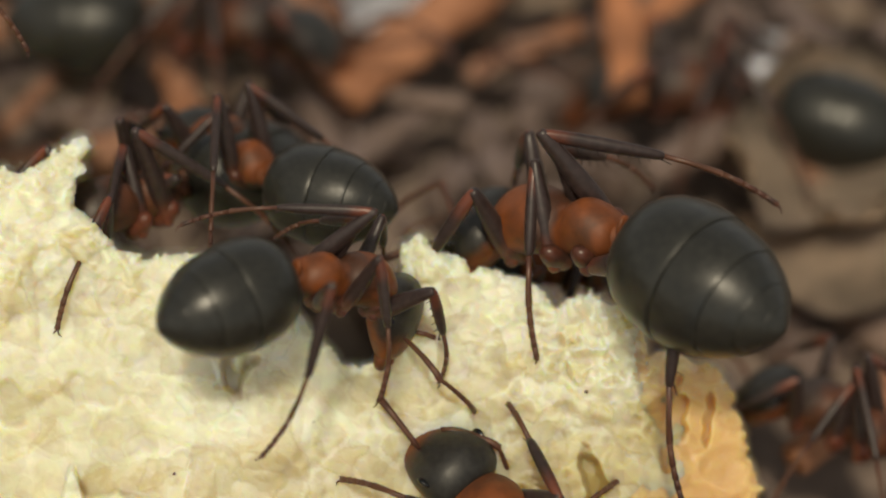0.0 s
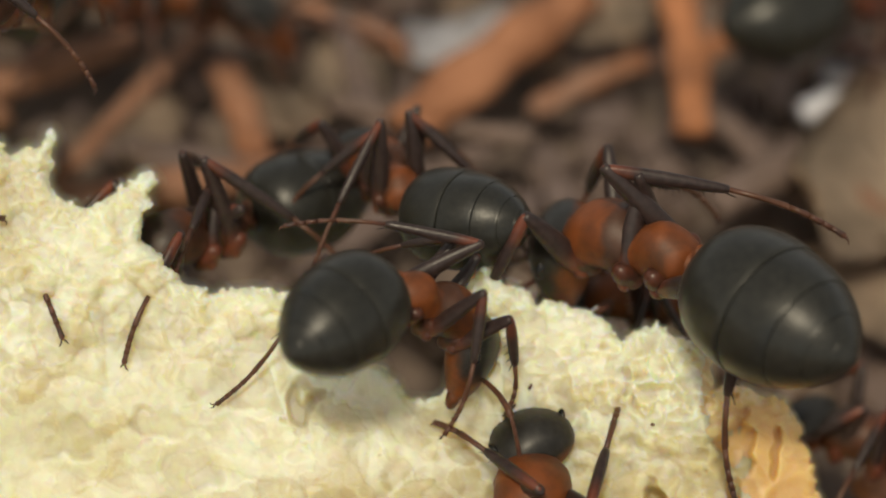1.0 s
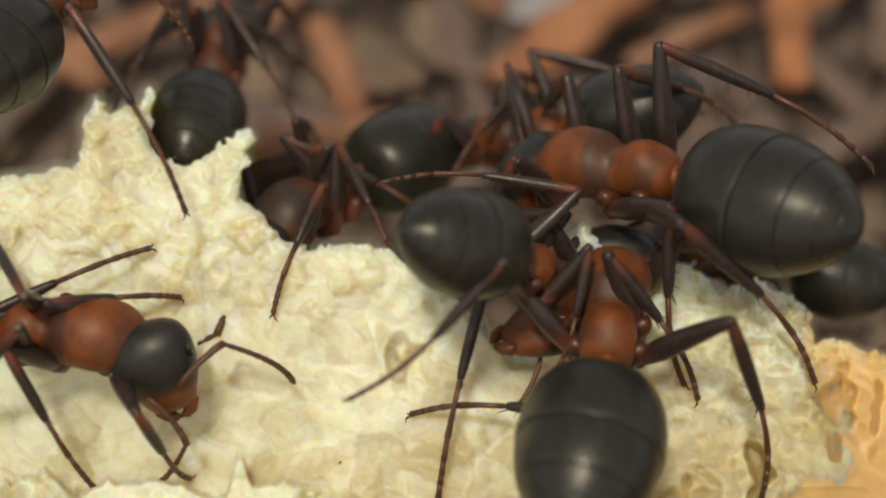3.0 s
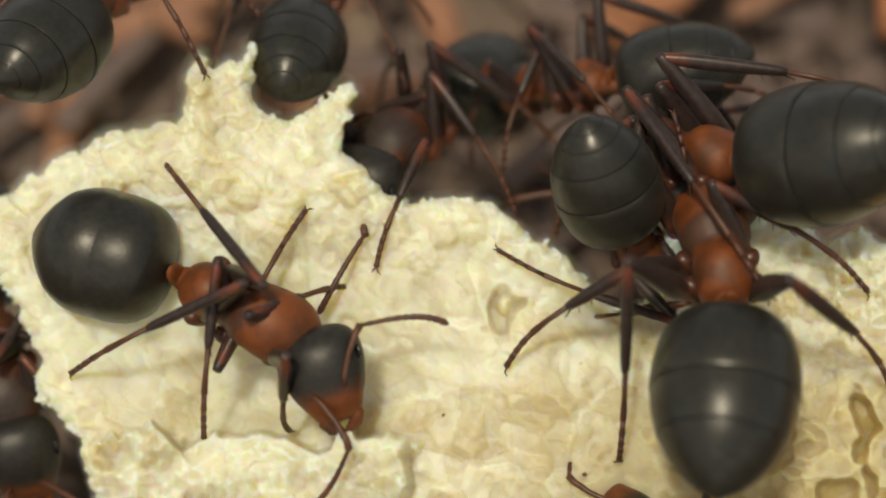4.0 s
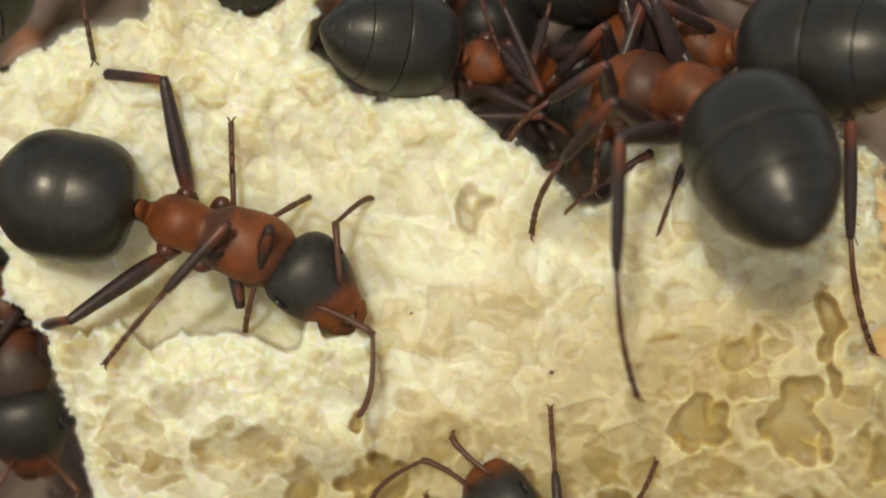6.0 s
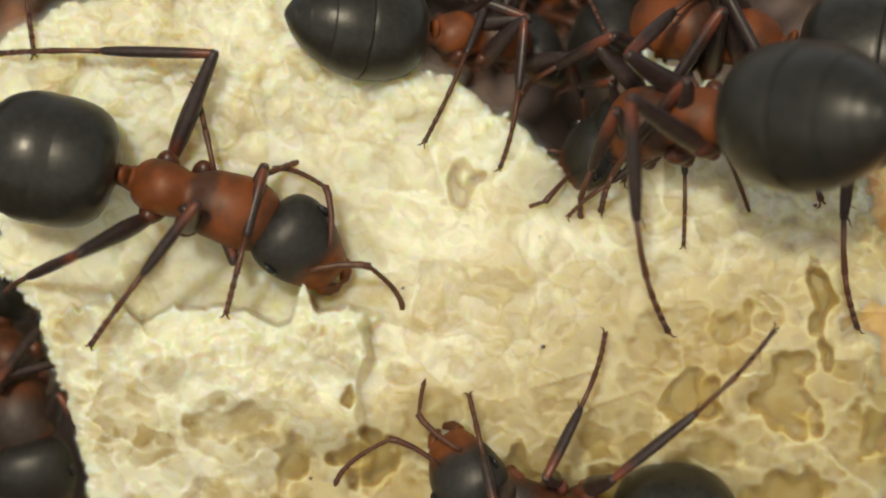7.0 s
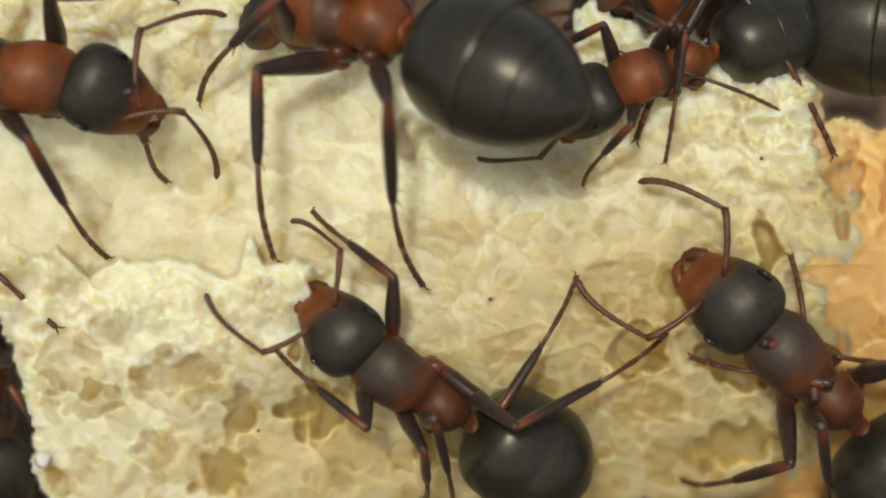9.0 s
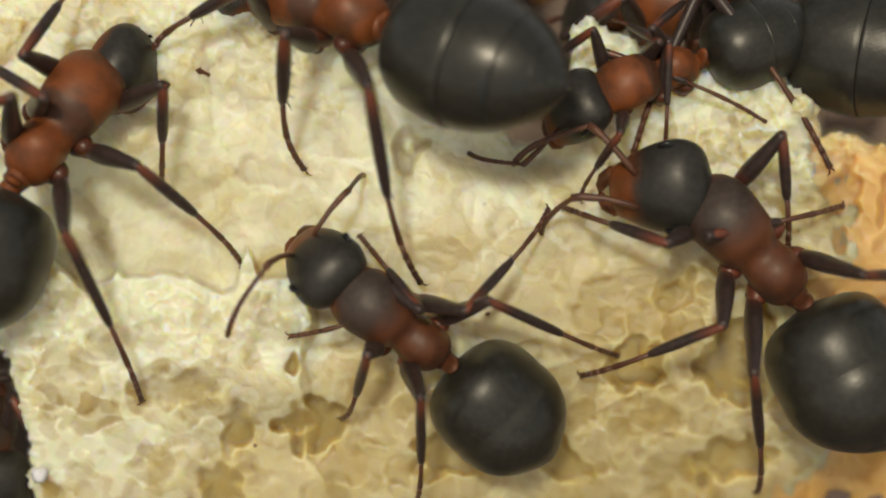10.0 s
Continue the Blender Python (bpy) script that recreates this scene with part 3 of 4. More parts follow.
def thorax_shape(bm):
    keys = [(-1.56, 0, -0.12, 0.10, 0.12), (-1.48, 0, -0.06, 0.28, 0.28), (-1.26, 0, -0.02, 0.40, 0.42), (-0.98, 0, 0.05, 0.42, 0.48), (-0.72, 0, 0.05, 0.41, 0.46),
            (-0.48, 0, 0.01, 0.375, 0.40), (-0.30, 0, 0.03, 0.41, 0.41), (-0.05, 0, 0.11, 0.51, 0.50), (0.25, 0, 0.15, 0.54, 0.52), (0.60, 0, 0.14, 0.57, 0.52), (0.92, 0, 0.08, 0.55, 0.48),
            (1.20, 0, 0.0, 0.45, 0.37), (1.42, 0, -0.06, 0.26, 0.22), (1.56, 0, -0.08, 0.14, 0.13)]
    loft(bm, mm([(0.85 * k[0], k[1], k[2], 1.08 * k[3], 1.04 * k[4]) for k in spline(keys, 40)]), 22)


def coxa_shape(bm):
    blob(bm, (0, 0, 0), (0.23 * MM, 0.21 * MM, 0.40 * MM), None, 14, 10)


def petiole_shape(bm):
    blob(bm, (-1.44 * MM, 0, 0.08 * MM), (0.09 * MM, 0.18 * MM, 0.27 * MM), Euler((0, radians(-16), 0)).to_matrix().to_4x4(), 14, 10)
    tube(bm, mm([(-1.05, 0, -0.06), (-1.28, 0, -0.09), (-1.45, 0, -0.12), (-1.78, 0, -0.10)]), mm([(0.30, 0.24, 0.18, 0.17)])[0], 12)


GASTER = [(0.06, 0.14), (-0.02, 0.56), (-0.18, 0.88), (-0.50, 1.09), (-0.95, 1.17), (-1.35, 1.15), (-1.72, 1.06), (-2.10, 0.87), (-2.42, 0.60), (-2.64, 0.31), (-2.76, 0.07)]
CUTS = (0.05, -1.22, -1.92, -2.36, -2.60, -2.76)


def gaster_radius(x):
    k = GASTER[::-1]
    return float(np.interp(x, [a for a, _ in k], [b for _, b in k]))


def smooth_gaster():
    """A finer, rounded profile."""
    return [(r[0], r[1]) for r in spline(GASTER, 60)]


GASTER = smooth_gaster()


def tergite(first, last, proud, squat=1.0):
    """One plate of the gaster, slipping under the one before it. squat: the gaster's length beside its usual one."""
    def build(bm):
        xs = np.linspace(first, last, 14)
        rows = []
        for i, x in enumerate(xs):
            r = max(0.012, 0.89 * gaster_radius(x) * (1 + proud * i / 13))
            # a squat gaster is blunter as well
            r = r * (1 + (1 - squat) * min(1.0, max(0.0, -1.2 - x)))
            rows.append((x * squat, 0, -0.05 * (1 - abs(x + 1.3)), r, r * 0.95))
        lip = rows[-1]
        if last > -2.7 and squat == 1:
            edge = 0.996
            rows.append((lip[0] - 0.006, 0, lip[2], lip[3] * edge, lip[4] * edge))
            rows.append((lip[0] + 0.03, 0, lip[2], lip[3] * 0.985, lip[4] * 0.985))
        loft(bm, mm(rows), 30)
        if squat < 1:
            bmesh.ops.delete(bm, geom=[f for f in bm.faces if len(f.verts) > 4 and abs(f.calc_center_median().x) > 0.0001 and last > -2.7], context="FACES_ONLY")
    return build


HEAD, BACK = 1.08, 0.28      # the head's size, and how far it reaches back over the neck


def on_head(x, y, z):
    return Vector((HEAD * x - BACK, HEAD * y, HEAD * z)) * MM


def head_shape(bm):
    keys = [(-0.06, 0, -0.02, 0.16, 0.14), (0.0, 0, 0.01, 0.46, 0.28), (0.14, 0, 0.04, 0.66, 0.41), (0.40, 0, 0.06, 0.76, 0.50), (0.72, 0, 0.04, 0.74, 0.50),
            (1.05, 0, -0.01, 0.64, 0.43), (1.32, 0, -0.06, 0.50, 0.33), (1.50, 0, -0.10, 0.40, 0.22), (1.60, 0, -0.13, 0.26, 0.11)]
    loft(bm, mm([(HEAD * k[0] - BACK, *(HEAD * c for c in k[1:])) for k in spline(keys, 34)]), 24)


def mandible_shape(side):
    def build(bm):
        pts = [(1.38, 0.26 * side, -0.14), (1.55, 0.28 * side, -0.18), (1.68, 0.21 * side, -0.22), (1.76, 0.09 * side, -0.25), (1.78, -0.01 * side, -0.26)]
        tube(bm, [on_head(*p) for p in pts], [c * HEAD * MM for c in (0.13, 0.14, 0.12, 0.08, 0.02)], 10)
        for f in (0.25, 0.5, 0.75):
            blob(bm, on_head(1.58 + 0.2 * f, side * (0.2 - 0.18 * f), -0.22), (0.05 * MM, 0.06 * MM, 0.04 * MM), None, 8, 6)
    return build


def antenna_shape(side):
    def build(bm):
        tube(bm, mm([(0, 0, 0), (0.2, 0.03 * side, 0.03), (0.6, 0.04 * side, 0.06), (1.0, 0.0, 0.05), (1.17, -0.05 * side, 0.02)]), [c * MM for c in (0.045, 0.055, 0.06, 0.07, 0.075)], 8)
        pts, rad = [], []
        for i in range(23):
            f = i / 22
            pts.append((1.15 + 0.42 * math.sin(f * 2.0), -side * (0.05 + 1.52 * f + 0.10 * math.sin(f * 2.6)), 0.02 + 0.16 * f - 0.24 * f * f))
            rad.append((0.048 + 0.022 * f - 0.010 * (i % 2)) * (1 if i < 22 else 0.4) * MM)
        tube(bm, mm(pts), rad, 8)
    return build


def femur_shape(length):
    def build(bm):
        blob(bm, (0.04 * MM, 0, -0.02 * MM), (0.16 * MM, 0.13 * MM, 0.13 * MM), None, 10, 7)
        keys = [(0.05, 0, 0, 0.11, 0.12), (0.25, 0, 0.01, 0.15, 0.19), (0.45, 0, 0.02, 0.155, 0.19), (0.75, 0, 0.02, 0.125, 0.15), (1.0, 0, 0, 0.09, 0.10), (1.03, 0, 0, 0.03, 0.03)]
        loft(bm, mm([(k[0] * length, *k[1:]) for k in spline(keys, 16)]), 12)
    return build


def tibia_shape(length):
    def build(bm):
        keys = [(-0.03, 0, 0, 0.03, 0.03), (0.02, 0, 0, 0.075, 0.085), (0.3, 0, 0, 0.095, 0.12), (0.7, 0, 0, 0.095, 0.11), (0.97, 0, 0, 0.07, 0.075), (1.0, 0, 0, 0.03, 0.03)]
        loft(bm, mm([(k[0] * length, *k[1:]) for k in spline(keys, 14)]), 10)
        tube(bm, mm([(length * 0.96, 0, -0.05), (length + 0.16, 0.03, -0.14)]), [0.018 * MM, 0.006 * MM], 5)
        for i in range(9):
            f = 0.2 + 0.085 * i
            tube(bm, mm([(length * f, 0.02 * (-1) ** i, -0.08), (length * f + 0.07, 0.06 * (-1) ** i, -0.19)]), [0.010 * MM, 0.003 * MM], 4)
    return build


def tarsus_shape(length):
    def build(bm):
        pts, rad = [], []
        joints = (0.0, 0.5, 0.66, 0.78, 0.87, 1.0)
        for a, b in zip(joints, joints[1:]):
            for f, r in ((-0.06, 0.046), (0.5, 0.046), (0.92, 0.058), (0.99, 0.042)):
                g = a + (b - a) * f
                pts.append((g * length, 0, 0.11 * math.sin(g * 3)))
                rad.append(r * MM)
        tube(bm, mm(pts), rad, 7)
        for side in (1, -1):
            tube(bm, mm([(length * 0.99, 0, 0), (length + 0.07, 0.05 * side, -0.01), (length + 0.10, 0.09 * side, -0.07)]), [0.02 * MM, 0.016 * MM, 0.005 * MM], 5)
    return build


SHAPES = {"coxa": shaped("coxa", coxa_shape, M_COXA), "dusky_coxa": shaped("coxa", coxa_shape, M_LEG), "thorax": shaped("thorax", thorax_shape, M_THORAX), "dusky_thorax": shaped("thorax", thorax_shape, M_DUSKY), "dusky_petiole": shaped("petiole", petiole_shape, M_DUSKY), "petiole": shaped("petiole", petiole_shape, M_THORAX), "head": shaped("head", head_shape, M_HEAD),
          "eye": shaped("eye", lambda bm: blob(bm, (0, 0, 0), (0.17 * MM, 0.07 * MM, 0.15 * MM), None, 14, 10), M_EYE)}
for i, (a, b) in enumerate(zip(CUTS, CUTS[1:])):
    SHAPES["plate", i] = shaped("gaster", tergite(a, b, 0.012 if i < 4 else 0), M_GASTER)
    SHAPES["squat", i] = shaped("gaster", tergite(a, b, 0, 0.84), M_GASTER)
for side in (1, -1):
    SHAPES["mandible", side] = shaped("mandible", mandible_shape(side), M_HEAD)
    SHAPES["antenna", side] = shaped("antenna", antenna_shape(side), M_TARSUS)
for kind, (a, b, c) in LEG.items():
    SHAPES["femur", kind] = shaped("femur", femur_shape(a), M_LEG)
    SHAPES["tibia", kind] = shaped("tibia", tibia_shape(b), M_LEG)
    SHAPES["tarsus", kind] = shaped("tarsus", tarsus_shape(c), M_TARSUS)

NECK, WAIST = Vector((1.24, 0, 0.0)) * MM, Vector((-1.62, 0, -0.06)) * MM
FEELER = {side: on_head(1.12, 0.27 * side, 0.36) for side in (1, -1)}
ANTS = []
BENT = 14        # angle between tibia and tarsus


def ant(label, scale, swell, rows, up=(0, 0.2, 1), high=0.95, feet=(), feelers=(), spread=48, seed=1, step_time=0.25, dusky=False, squat=False, skull=1.0, group="wood ants"):
    """A wood ant; swell: how full its gaster is; skull: its head's size. rows: seconds, place of its thorax on the map, heading, pitch towards the viewer, turn and nod of the head,
    turn and droop of the gaster, and (or None) how far in front of the face it is. up: the way its back faces, as right, up and out of the face, or rows of
    seconds and these. feet: (leg, side, seconds, foot x, y, knee x, y) on the map. feelers: (side, seconds, elbow x, y, tip x, y) on the map."""
    root = tagged(new("ant"), label, "ant", group)
    form = "squat" if squat else "plate"
    root.scale = (scale,) * 3
    mesh_part("thorax", SHAPES["dusky_thorax" if dusky else "thorax"], root)
    mesh_part("petiole", SHAPES["dusky_petiole" if dusky else "petiole"], root)
    gaster = mesh_part("gaster", SHAPES[form, 0], root)
    gaster.scale = (swell,) * 3
    for i in range(1, 5):
        mesh_part("gaster_plate", SHAPES[form, i], gaster)
    head = mesh_part("head", SHAPES["head"], root)
    head.scale = (skull,) * 3
    moving = {"head": head, "gaster": gaster}
    for side in (1, -1):
        eye = mesh_part("eye", SHAPES["eye"], head)
        eye.matrix_local = pose(*on_head(0.60, 0.66 * side, 0.24), -35 * side, 0, 6 * side)
        mesh_part("mandible", SHAPES["mandible", side], head)
        moving["antenna", side] = mesh_part("antenna", SHAPES["antenna", side], head)
        for kind in LEG:
            x, y, z = COXA[kind]
            coxa = mesh_part("coxa", SHAPES["dusky_coxa" if dusky else "coxa"], root)
            coxa.matrix_local = Matrix.Translation(Vector((x, side * y * 0.82, z * 0.75)) * MM) @ Euler((radians(-38 * side), radians(-12), 0)).to_matrix().to_4x4()
            moving["femur", kind, side] = mesh_part("femur", SHAPES["femur", kind], root)
            tibia = mesh_part("tibia", SHAPES["tibia", kind], root)
            tarsus = mesh_part("tarsus", SHAPES["tarsus", kind], tibia)
            tarsus.matrix_local = pose(LEG[kind][1] * MM, 0, 0, 0, BENT, 0)
            moving["tibia", kind, side] = tibia
    ANTS.append((root, moving, scale, rows, up, high, feet, feelers, spread, seed, step_time))
    return root


def along(rows, t):
    """The row at t: smooth between keys, at rest before the first and after the last."""
    ts = [r[0] for r in rows]
    if t <= ts[0]:
        return list(rows[0][1:])
    if t >= ts[-1]:
        return list(rows[-1][1:])
    i = max(k for k in range(len(ts)) if ts[k] <= t)
    out = []
    for c in range(1, len(rows[0])):
        v = [r[c] for r in rows]
        h = ts[i + 1] - ts[i]
        slope = (v[i + 1] - v[i]) / h

        def tangent(k):
            if k == 0 or k == len(v) - 1:
                return 0.0
            a, b = (v[k] - v[k - 1]) / (ts[k] - ts[k - 1]), (v[k + 1] - v[k]) / (ts[k + 1] - ts[k])
            return 0.0 if a * b <= 0 else 2 * a * b / (a + b)
        f = (t - ts[i]) / h
        m0, m1 = tangent(i), tangent(i + 1)
        out.append((2 * f ** 3 - 3 * f ** 2 + 1) * v[i] + (f ** 3 - 2 * f ** 2 + f) * h * m0 + (3 * f ** 2 - 2 * f ** 3) * v[i + 1] + (f ** 3 - f ** 2) * h * m1)
    return out


def height_at(x, y):
    return looked_up("height", x, y)


def over_bread(x, y):
    return looked_up("inside", x, y) > 12


def aimed(origin, way, up=Vector((0, 0, 1))):
    x = way.normalized()
    y = up.cross(x).normalized()
    return Matrix.Translation(origin) @ Matrix((x, y, x.cross(y))).transposed().to_4x4()


def two_bones(hip, foot, a, b, toward):
    """The knee of a leg whose two bones reach from hip to foot, knee bent to the given side, and the foot that it can reach."""
    d = foot - hip
    reach = min(max(d.length, abs(a - b) + 0.05 * MM), a + b - 0.02 * MM)
    u = d.normalized()
    foot = hip + u * reach
    bend = toward - u * u.dot(toward)
    bend = bend.normalized() if bend.length > 1e-9 else Vector((1, 0, 0))
    k = (a * a + reach * reach - b * b) / (2 * reach)
    return hip + u * k + bend * math.sqrt(max(0, a * a - k * k)), foot


def body_pose(row, up):
    x, y, heading, pitch, turn, nod, tail, droop, w = row
    a, b = radians(heading), radians(pitch)
    ahead = VIEW @ Vector((math.cos(a) * math.cos(b), math.sin(a) * math.cos(b), math.sin(b)))
    return aimed(on_face(x, y, w), ahead, VIEW @ up), turn, nod, tail, droop


def met(origin, x, y, reach, near):
    """A point on the line of sight of the map point (x, y) that lies at the given reach from the origin, or the closest one."""
    way = (on_face(x, y) - EYE).normalized()
    foot = (origin - EYE).dot(way)
    gap = (EYE + foot * way - origin).length
    return EYE + (foot + near * math.sqrt(max(0, reach * reach - gap * gap))) * way


def feeler_pose(body, head, scale, skull, side, row):
    """The pose of an antenna on the head, its elbow and tip on the lines of sight of the map's points."""
    ex, ey, tx, ty = row
    base = head @ (FEELER[side] * skull)
    root = body @ (base * scale)
    elbow = met(root, ex, ey, 1.17 * MM * scale * skull, -0.3)
    tip = met(elbow, tx, ty, 1.6 * MM * scale, 0.5)
    turn = (body.to_3x3() @ head.to_3x3()).transposed()
    x = (turn @ (elbow - root)).normalized()
    y = turn @ (tip - elbow) * -side
    y = (y - x * x.dot(y)).normalized()
    return Matrix.Translation(FEELER[side]) @ Matrix((x, y, x.cross(y))).transposed().to_4x4()


def keyed_rows(entry):
    root, moving, scale, rows, up, high, feet, feelers, spread, seed, step_time = entry
    rows = [(*r[:9], r[9] if r[9] is not None else looked_up("soft", r[1], r[2]) + high * 100 * scale) for r in rows]
    r = random.Random(seed)
    wave = {k: (r.uniform(3.5, 7), r.uniform(0, 6)) for k in moving}
    keys = {k: [] for k in ("root", *moving)}
    planted = {}
    fixed, held = {}, {1: [], -1: []}
    for kind, side, t, x, y, kx, ky in feet:
        fixed.setdefault((kind, side), []).append((t, x, y, kx, ky))
    for side, *row in feelers:
        held[side].append(row)
    n = int(round(10 / step_time))
    for i in range(n + 1):
        t = i * step_time
        body, turn, nod, tail, droop = body_pose(along(rows, t), Vector(along(up, t) if isinstance(up, list) else up).normalized())
        keys["root"].append((t, body))
        back = body.inverted()
        f, p = wave["head"]
        head = Matrix.Translation(NECK) @ Euler((0, radians(nod + 2 * math.sin(f * t + p)), radians(turn + 2 * math.sin(0.7 * f * t)))).to_matrix().to_4x4()
        keys["head"].append((t, head))
        keys["gaster"].append((t, Matrix.Translation(WAIST) @ Euler((0, radians(droop + 1.2 * math.sin(0.5 * f * t)), radians(tail))).to_matrix().to_4x4()))
        for side in (1, -1):
            f, p = wave["antenna", side]
            if held[side]:
                # before and after its known places an antenna keeps its angle to the head
                near = min(max(t, held[side][0][0]), held[side][-1][0])
                at = body_pose(along(rows, near), Vector(along(up, near) if isinstance(up, list) else up).normalized())
                neck = Matrix.Translation(NECK) @ Euler((0, radians(at[2]), radians(at[1]))).to_matrix().to_4x4()
                feeler = feeler_pose(at[0], neck, scale, moving["head"].scale.x, side, along(held[side], near))
            else:
                feeler = Matrix.Translation(FEELER[side]) @ Euler((0, radians(-36 + 12 * math.sin(f * t + p)), radians(side * (spread + 20 * math.sin(f * 0.8 * t + p))))).to_matrix().to_4x4()
            keys["antenna", side].append((t, feeler))
            for kind in LEG:
                a, b, c = (v * MM for v in LEG[kind])
                fore, drop = b + c * math.cos(radians(BENT)), c * math.sin(radians(BENT))
                b, rise = math.hypot(fore, drop), math.atan2(drop, fore)
                sx, sy = STANCE[kind]
                rest = Vector((sx, side * sy, -high)) * MM * scale
                goal = body @ rest
                leg = (kind, side)
                x, y, w = to_face(goal)
                if over_bread(x, y):
                    goal = on_face(x, y, min(max(height_at(x, y), w - 90), w + 60) + 15)
                hip = Vector((COXA[kind][0], side * (COXA[kind][1] + 0.05), COXA[kind][2])) * MM
                toward = Vector((STANCE[kind][0] * 0.12, side * 0.55, 1.0))
                if leg in fixed and fixed[leg][0][0] - 0.3 < t < fixed[leg][-1][0] + 0.3:
                    x, y, kx, ky = along(fixed[leg], t)
                    knee = met(body @ (hip * scale), kx, ky, a * scale, -0.9 if kind == "hind" else -0.6)
                    knee = body @ ((hip + (back @ knee / scale - hip).normalized() * a) * scale)
                    goal = met(knee, x, y, b * scale, 0.9)
                    if over_bread(x, y) and to_face(goal)[2] < height_at(x, y) + 15:
                        goal = on_face(x, y, height_at(x, y) + 15)
                    planted[leg] = goal
                    knee, target = back @ knee / scale, back @ goal / scale
                    foot = knee + (target - knee).normalized() * b
                    if (target - knee).length < 0.97 * b:
                        knee, foot = two_bones(hip, target, a, b, knee - hip)
                else:
                    if leg not in planted or (planted[leg] - goal).length > (0.75 + 0.25 * ((len(kind) + side) % 2)) * MM * scale:
                        planted[leg] = goal
                    knee, foot = two_bones(hip, (back @ planted[leg]) / scale, a, b, toward)
                keys["femur", kind, side].append((t, aimed(hip, knee - hip)))
                keys["tibia", kind, side].append((t, aimed(knee, foot - knee) @ Euler((0, -rise, 0)).to_matrix().to_4x4()))
    return keys


# ---- the ants of the scene ----
ant("red and black wood ant feeding at the bread's crest", 0.86, 1.06, [
    (0, 1001, 94, -5, -39, -60, 52, 13, -29, None), (0.5, 1050, 84, -19, -49, -59, 57, 36, -48, None), (1, 1042, 83, -23, -45, -49, 47, 39, -35, None),
    (1.5, 1041, 74, -29, -41, -48, 41, 51, -28, None), (2, 1040, 79, -20, -41, -35, 55, 22, -42, None), (2.5, 1045, 90, -39, -49, -25, 51, 21, -43, None),
    (3, 1062, 118, -41, -54, -15, 99, 3, -27, None), (3.2, 1068, 119, -42, -65, 35, 34, -25, -12, None), (4.3, 1075, 201, -44, -51, -27, 12, -9, -15,
    -110), (4.5, 1074, 214, -47, -51, -22, 20, -1, -15, -115), (5, 1074, 219, -48, -51, -3, 22, 5, -30, -115), (5.5, 966, 173, -53, -53, -29, 22, 22, -32,
    -115), (5.7, 882, 11, -20, -37, -32, 20, 18, -15, -112), (6.8, 875, -4, -4, -43, -7, 26, -16, -14, -63), (7, 843, -11, 0, -41, -9, 21, -19, -15, -60),
    (7.5, 837, 28, -7, -41, -19, 40, -15, -16, -68), (8, 849, 20, -12, -40, -13, 34, -13, -20, -80), (8.5, 839, 5, -9, -43, -4, 33, -13, -16, -90), (9,
    650, -128, -2, -44, 0, 45, -19, -9, -99), (10, 654, -256, 0, -44, 1, 46, -20, -8, -110)],
    up=[(0, 0, 0.62, 0.78), (3.3, 0, 0.62, 0.78), (4.2, 0, -0.3, 0.95), (5.7, 0, -0.3, 0.95), (6.8, 0, 0.5, 0.87)], seed=3,
    feet=[("hind", -1, 0, 854, 394, 971, 104), ("hind", -1, 0.5, 851, 396, 1034, 81), ("hind", -1, 1, 658, 247, 768, -65), ("hind", -1, 1.5, 675, 239, 786, -88),
          ("hind", -1, 2, 699, 329, 927, 53), ("hind", -1, 2.5, 714, 320, 973, 33), ("hind", -1, 3.2, 713, 320, 994, 94)])
ant("large wood ant with olive-black gaster and orange-red waist on the crest", 1.14, 1.07, [
    (0, 1373, -9, 167, -48, 12, 29, -13, -20, 20), (0.5, 1377, 2, 173, -48, 39, 57, -18, -21, 20), (1, 1389, -36, 157, -45, 31, 68, -11, -13, 20), (1.5,
    1364, -62, 154, -39, 34, 52, -10, -8, 20), (2, 1246, -87, 159, -39, 51, 58, -8, -8, 20), (2.5, 1219, -103, 161, -42, 34, 61, -6, -15, 20), (3, 1170,
    -88, 171, -36, 1, 60, -13, -6, 20), (3.2, 1161, -67, 169, -42, -14, 52, -1, -6, 20), (4.3, 1107, -16, 174, -51, 11, 43, 9, 2, -60), (4.5, 1110, -28,
    170, -53, 6, 38, 10, 1, -60), (5, 1126, -23, 179, -55, -6, 40, 9, -7, -60), (5.5, 1121, -39, 179, -49, 0, 38, 0, -6, -60), (7, 1227, -18, 170, -15, 0,
    50, 0, 4, -60), (8.5, 1343, -24, 170, -15, 0, 50, 0, 4, -100), (9.2, 1314, 8, 168, -16, 0, 50, 0, 4, -120), (10, 1310, 0, 166, -18, 0, 50, 0, 4, -120)],
    up=(-0.1, 0.62, 0.78), seed=4,
    feet=[("hind", 1, 0, 1605, 473, 1600, 52), ("hind", 1, 0.5, 1586, 420, 1602, 45), ("hind", 1, 1, 1580, 424, 1605, 50), ("hind", 1, 1.5, 1583, 452, 1565, 43),
          ("hind", 1, 2, 1603, 483, 1471, 49), ("hind", 1, 2.5, 1468, 313, 1434, 91), ("hind", 1, 3.2, 1559, 290, 1317, 33), ("middle", 1, 0, 1351, 182, 1389, -136),
          ("middle", 1, 0.5, 1348, 169, 1396, -123), ("middle", 1, 1, 1396, 92, 1431, -196), ("middle", 1, 1.5, 1373, 171, 1417, -115), ("middle", 1, 2.5, 1306, 132, 1287, -51),
          ("middle", 1, 3.2, 1312, 335, 1256, 13)])
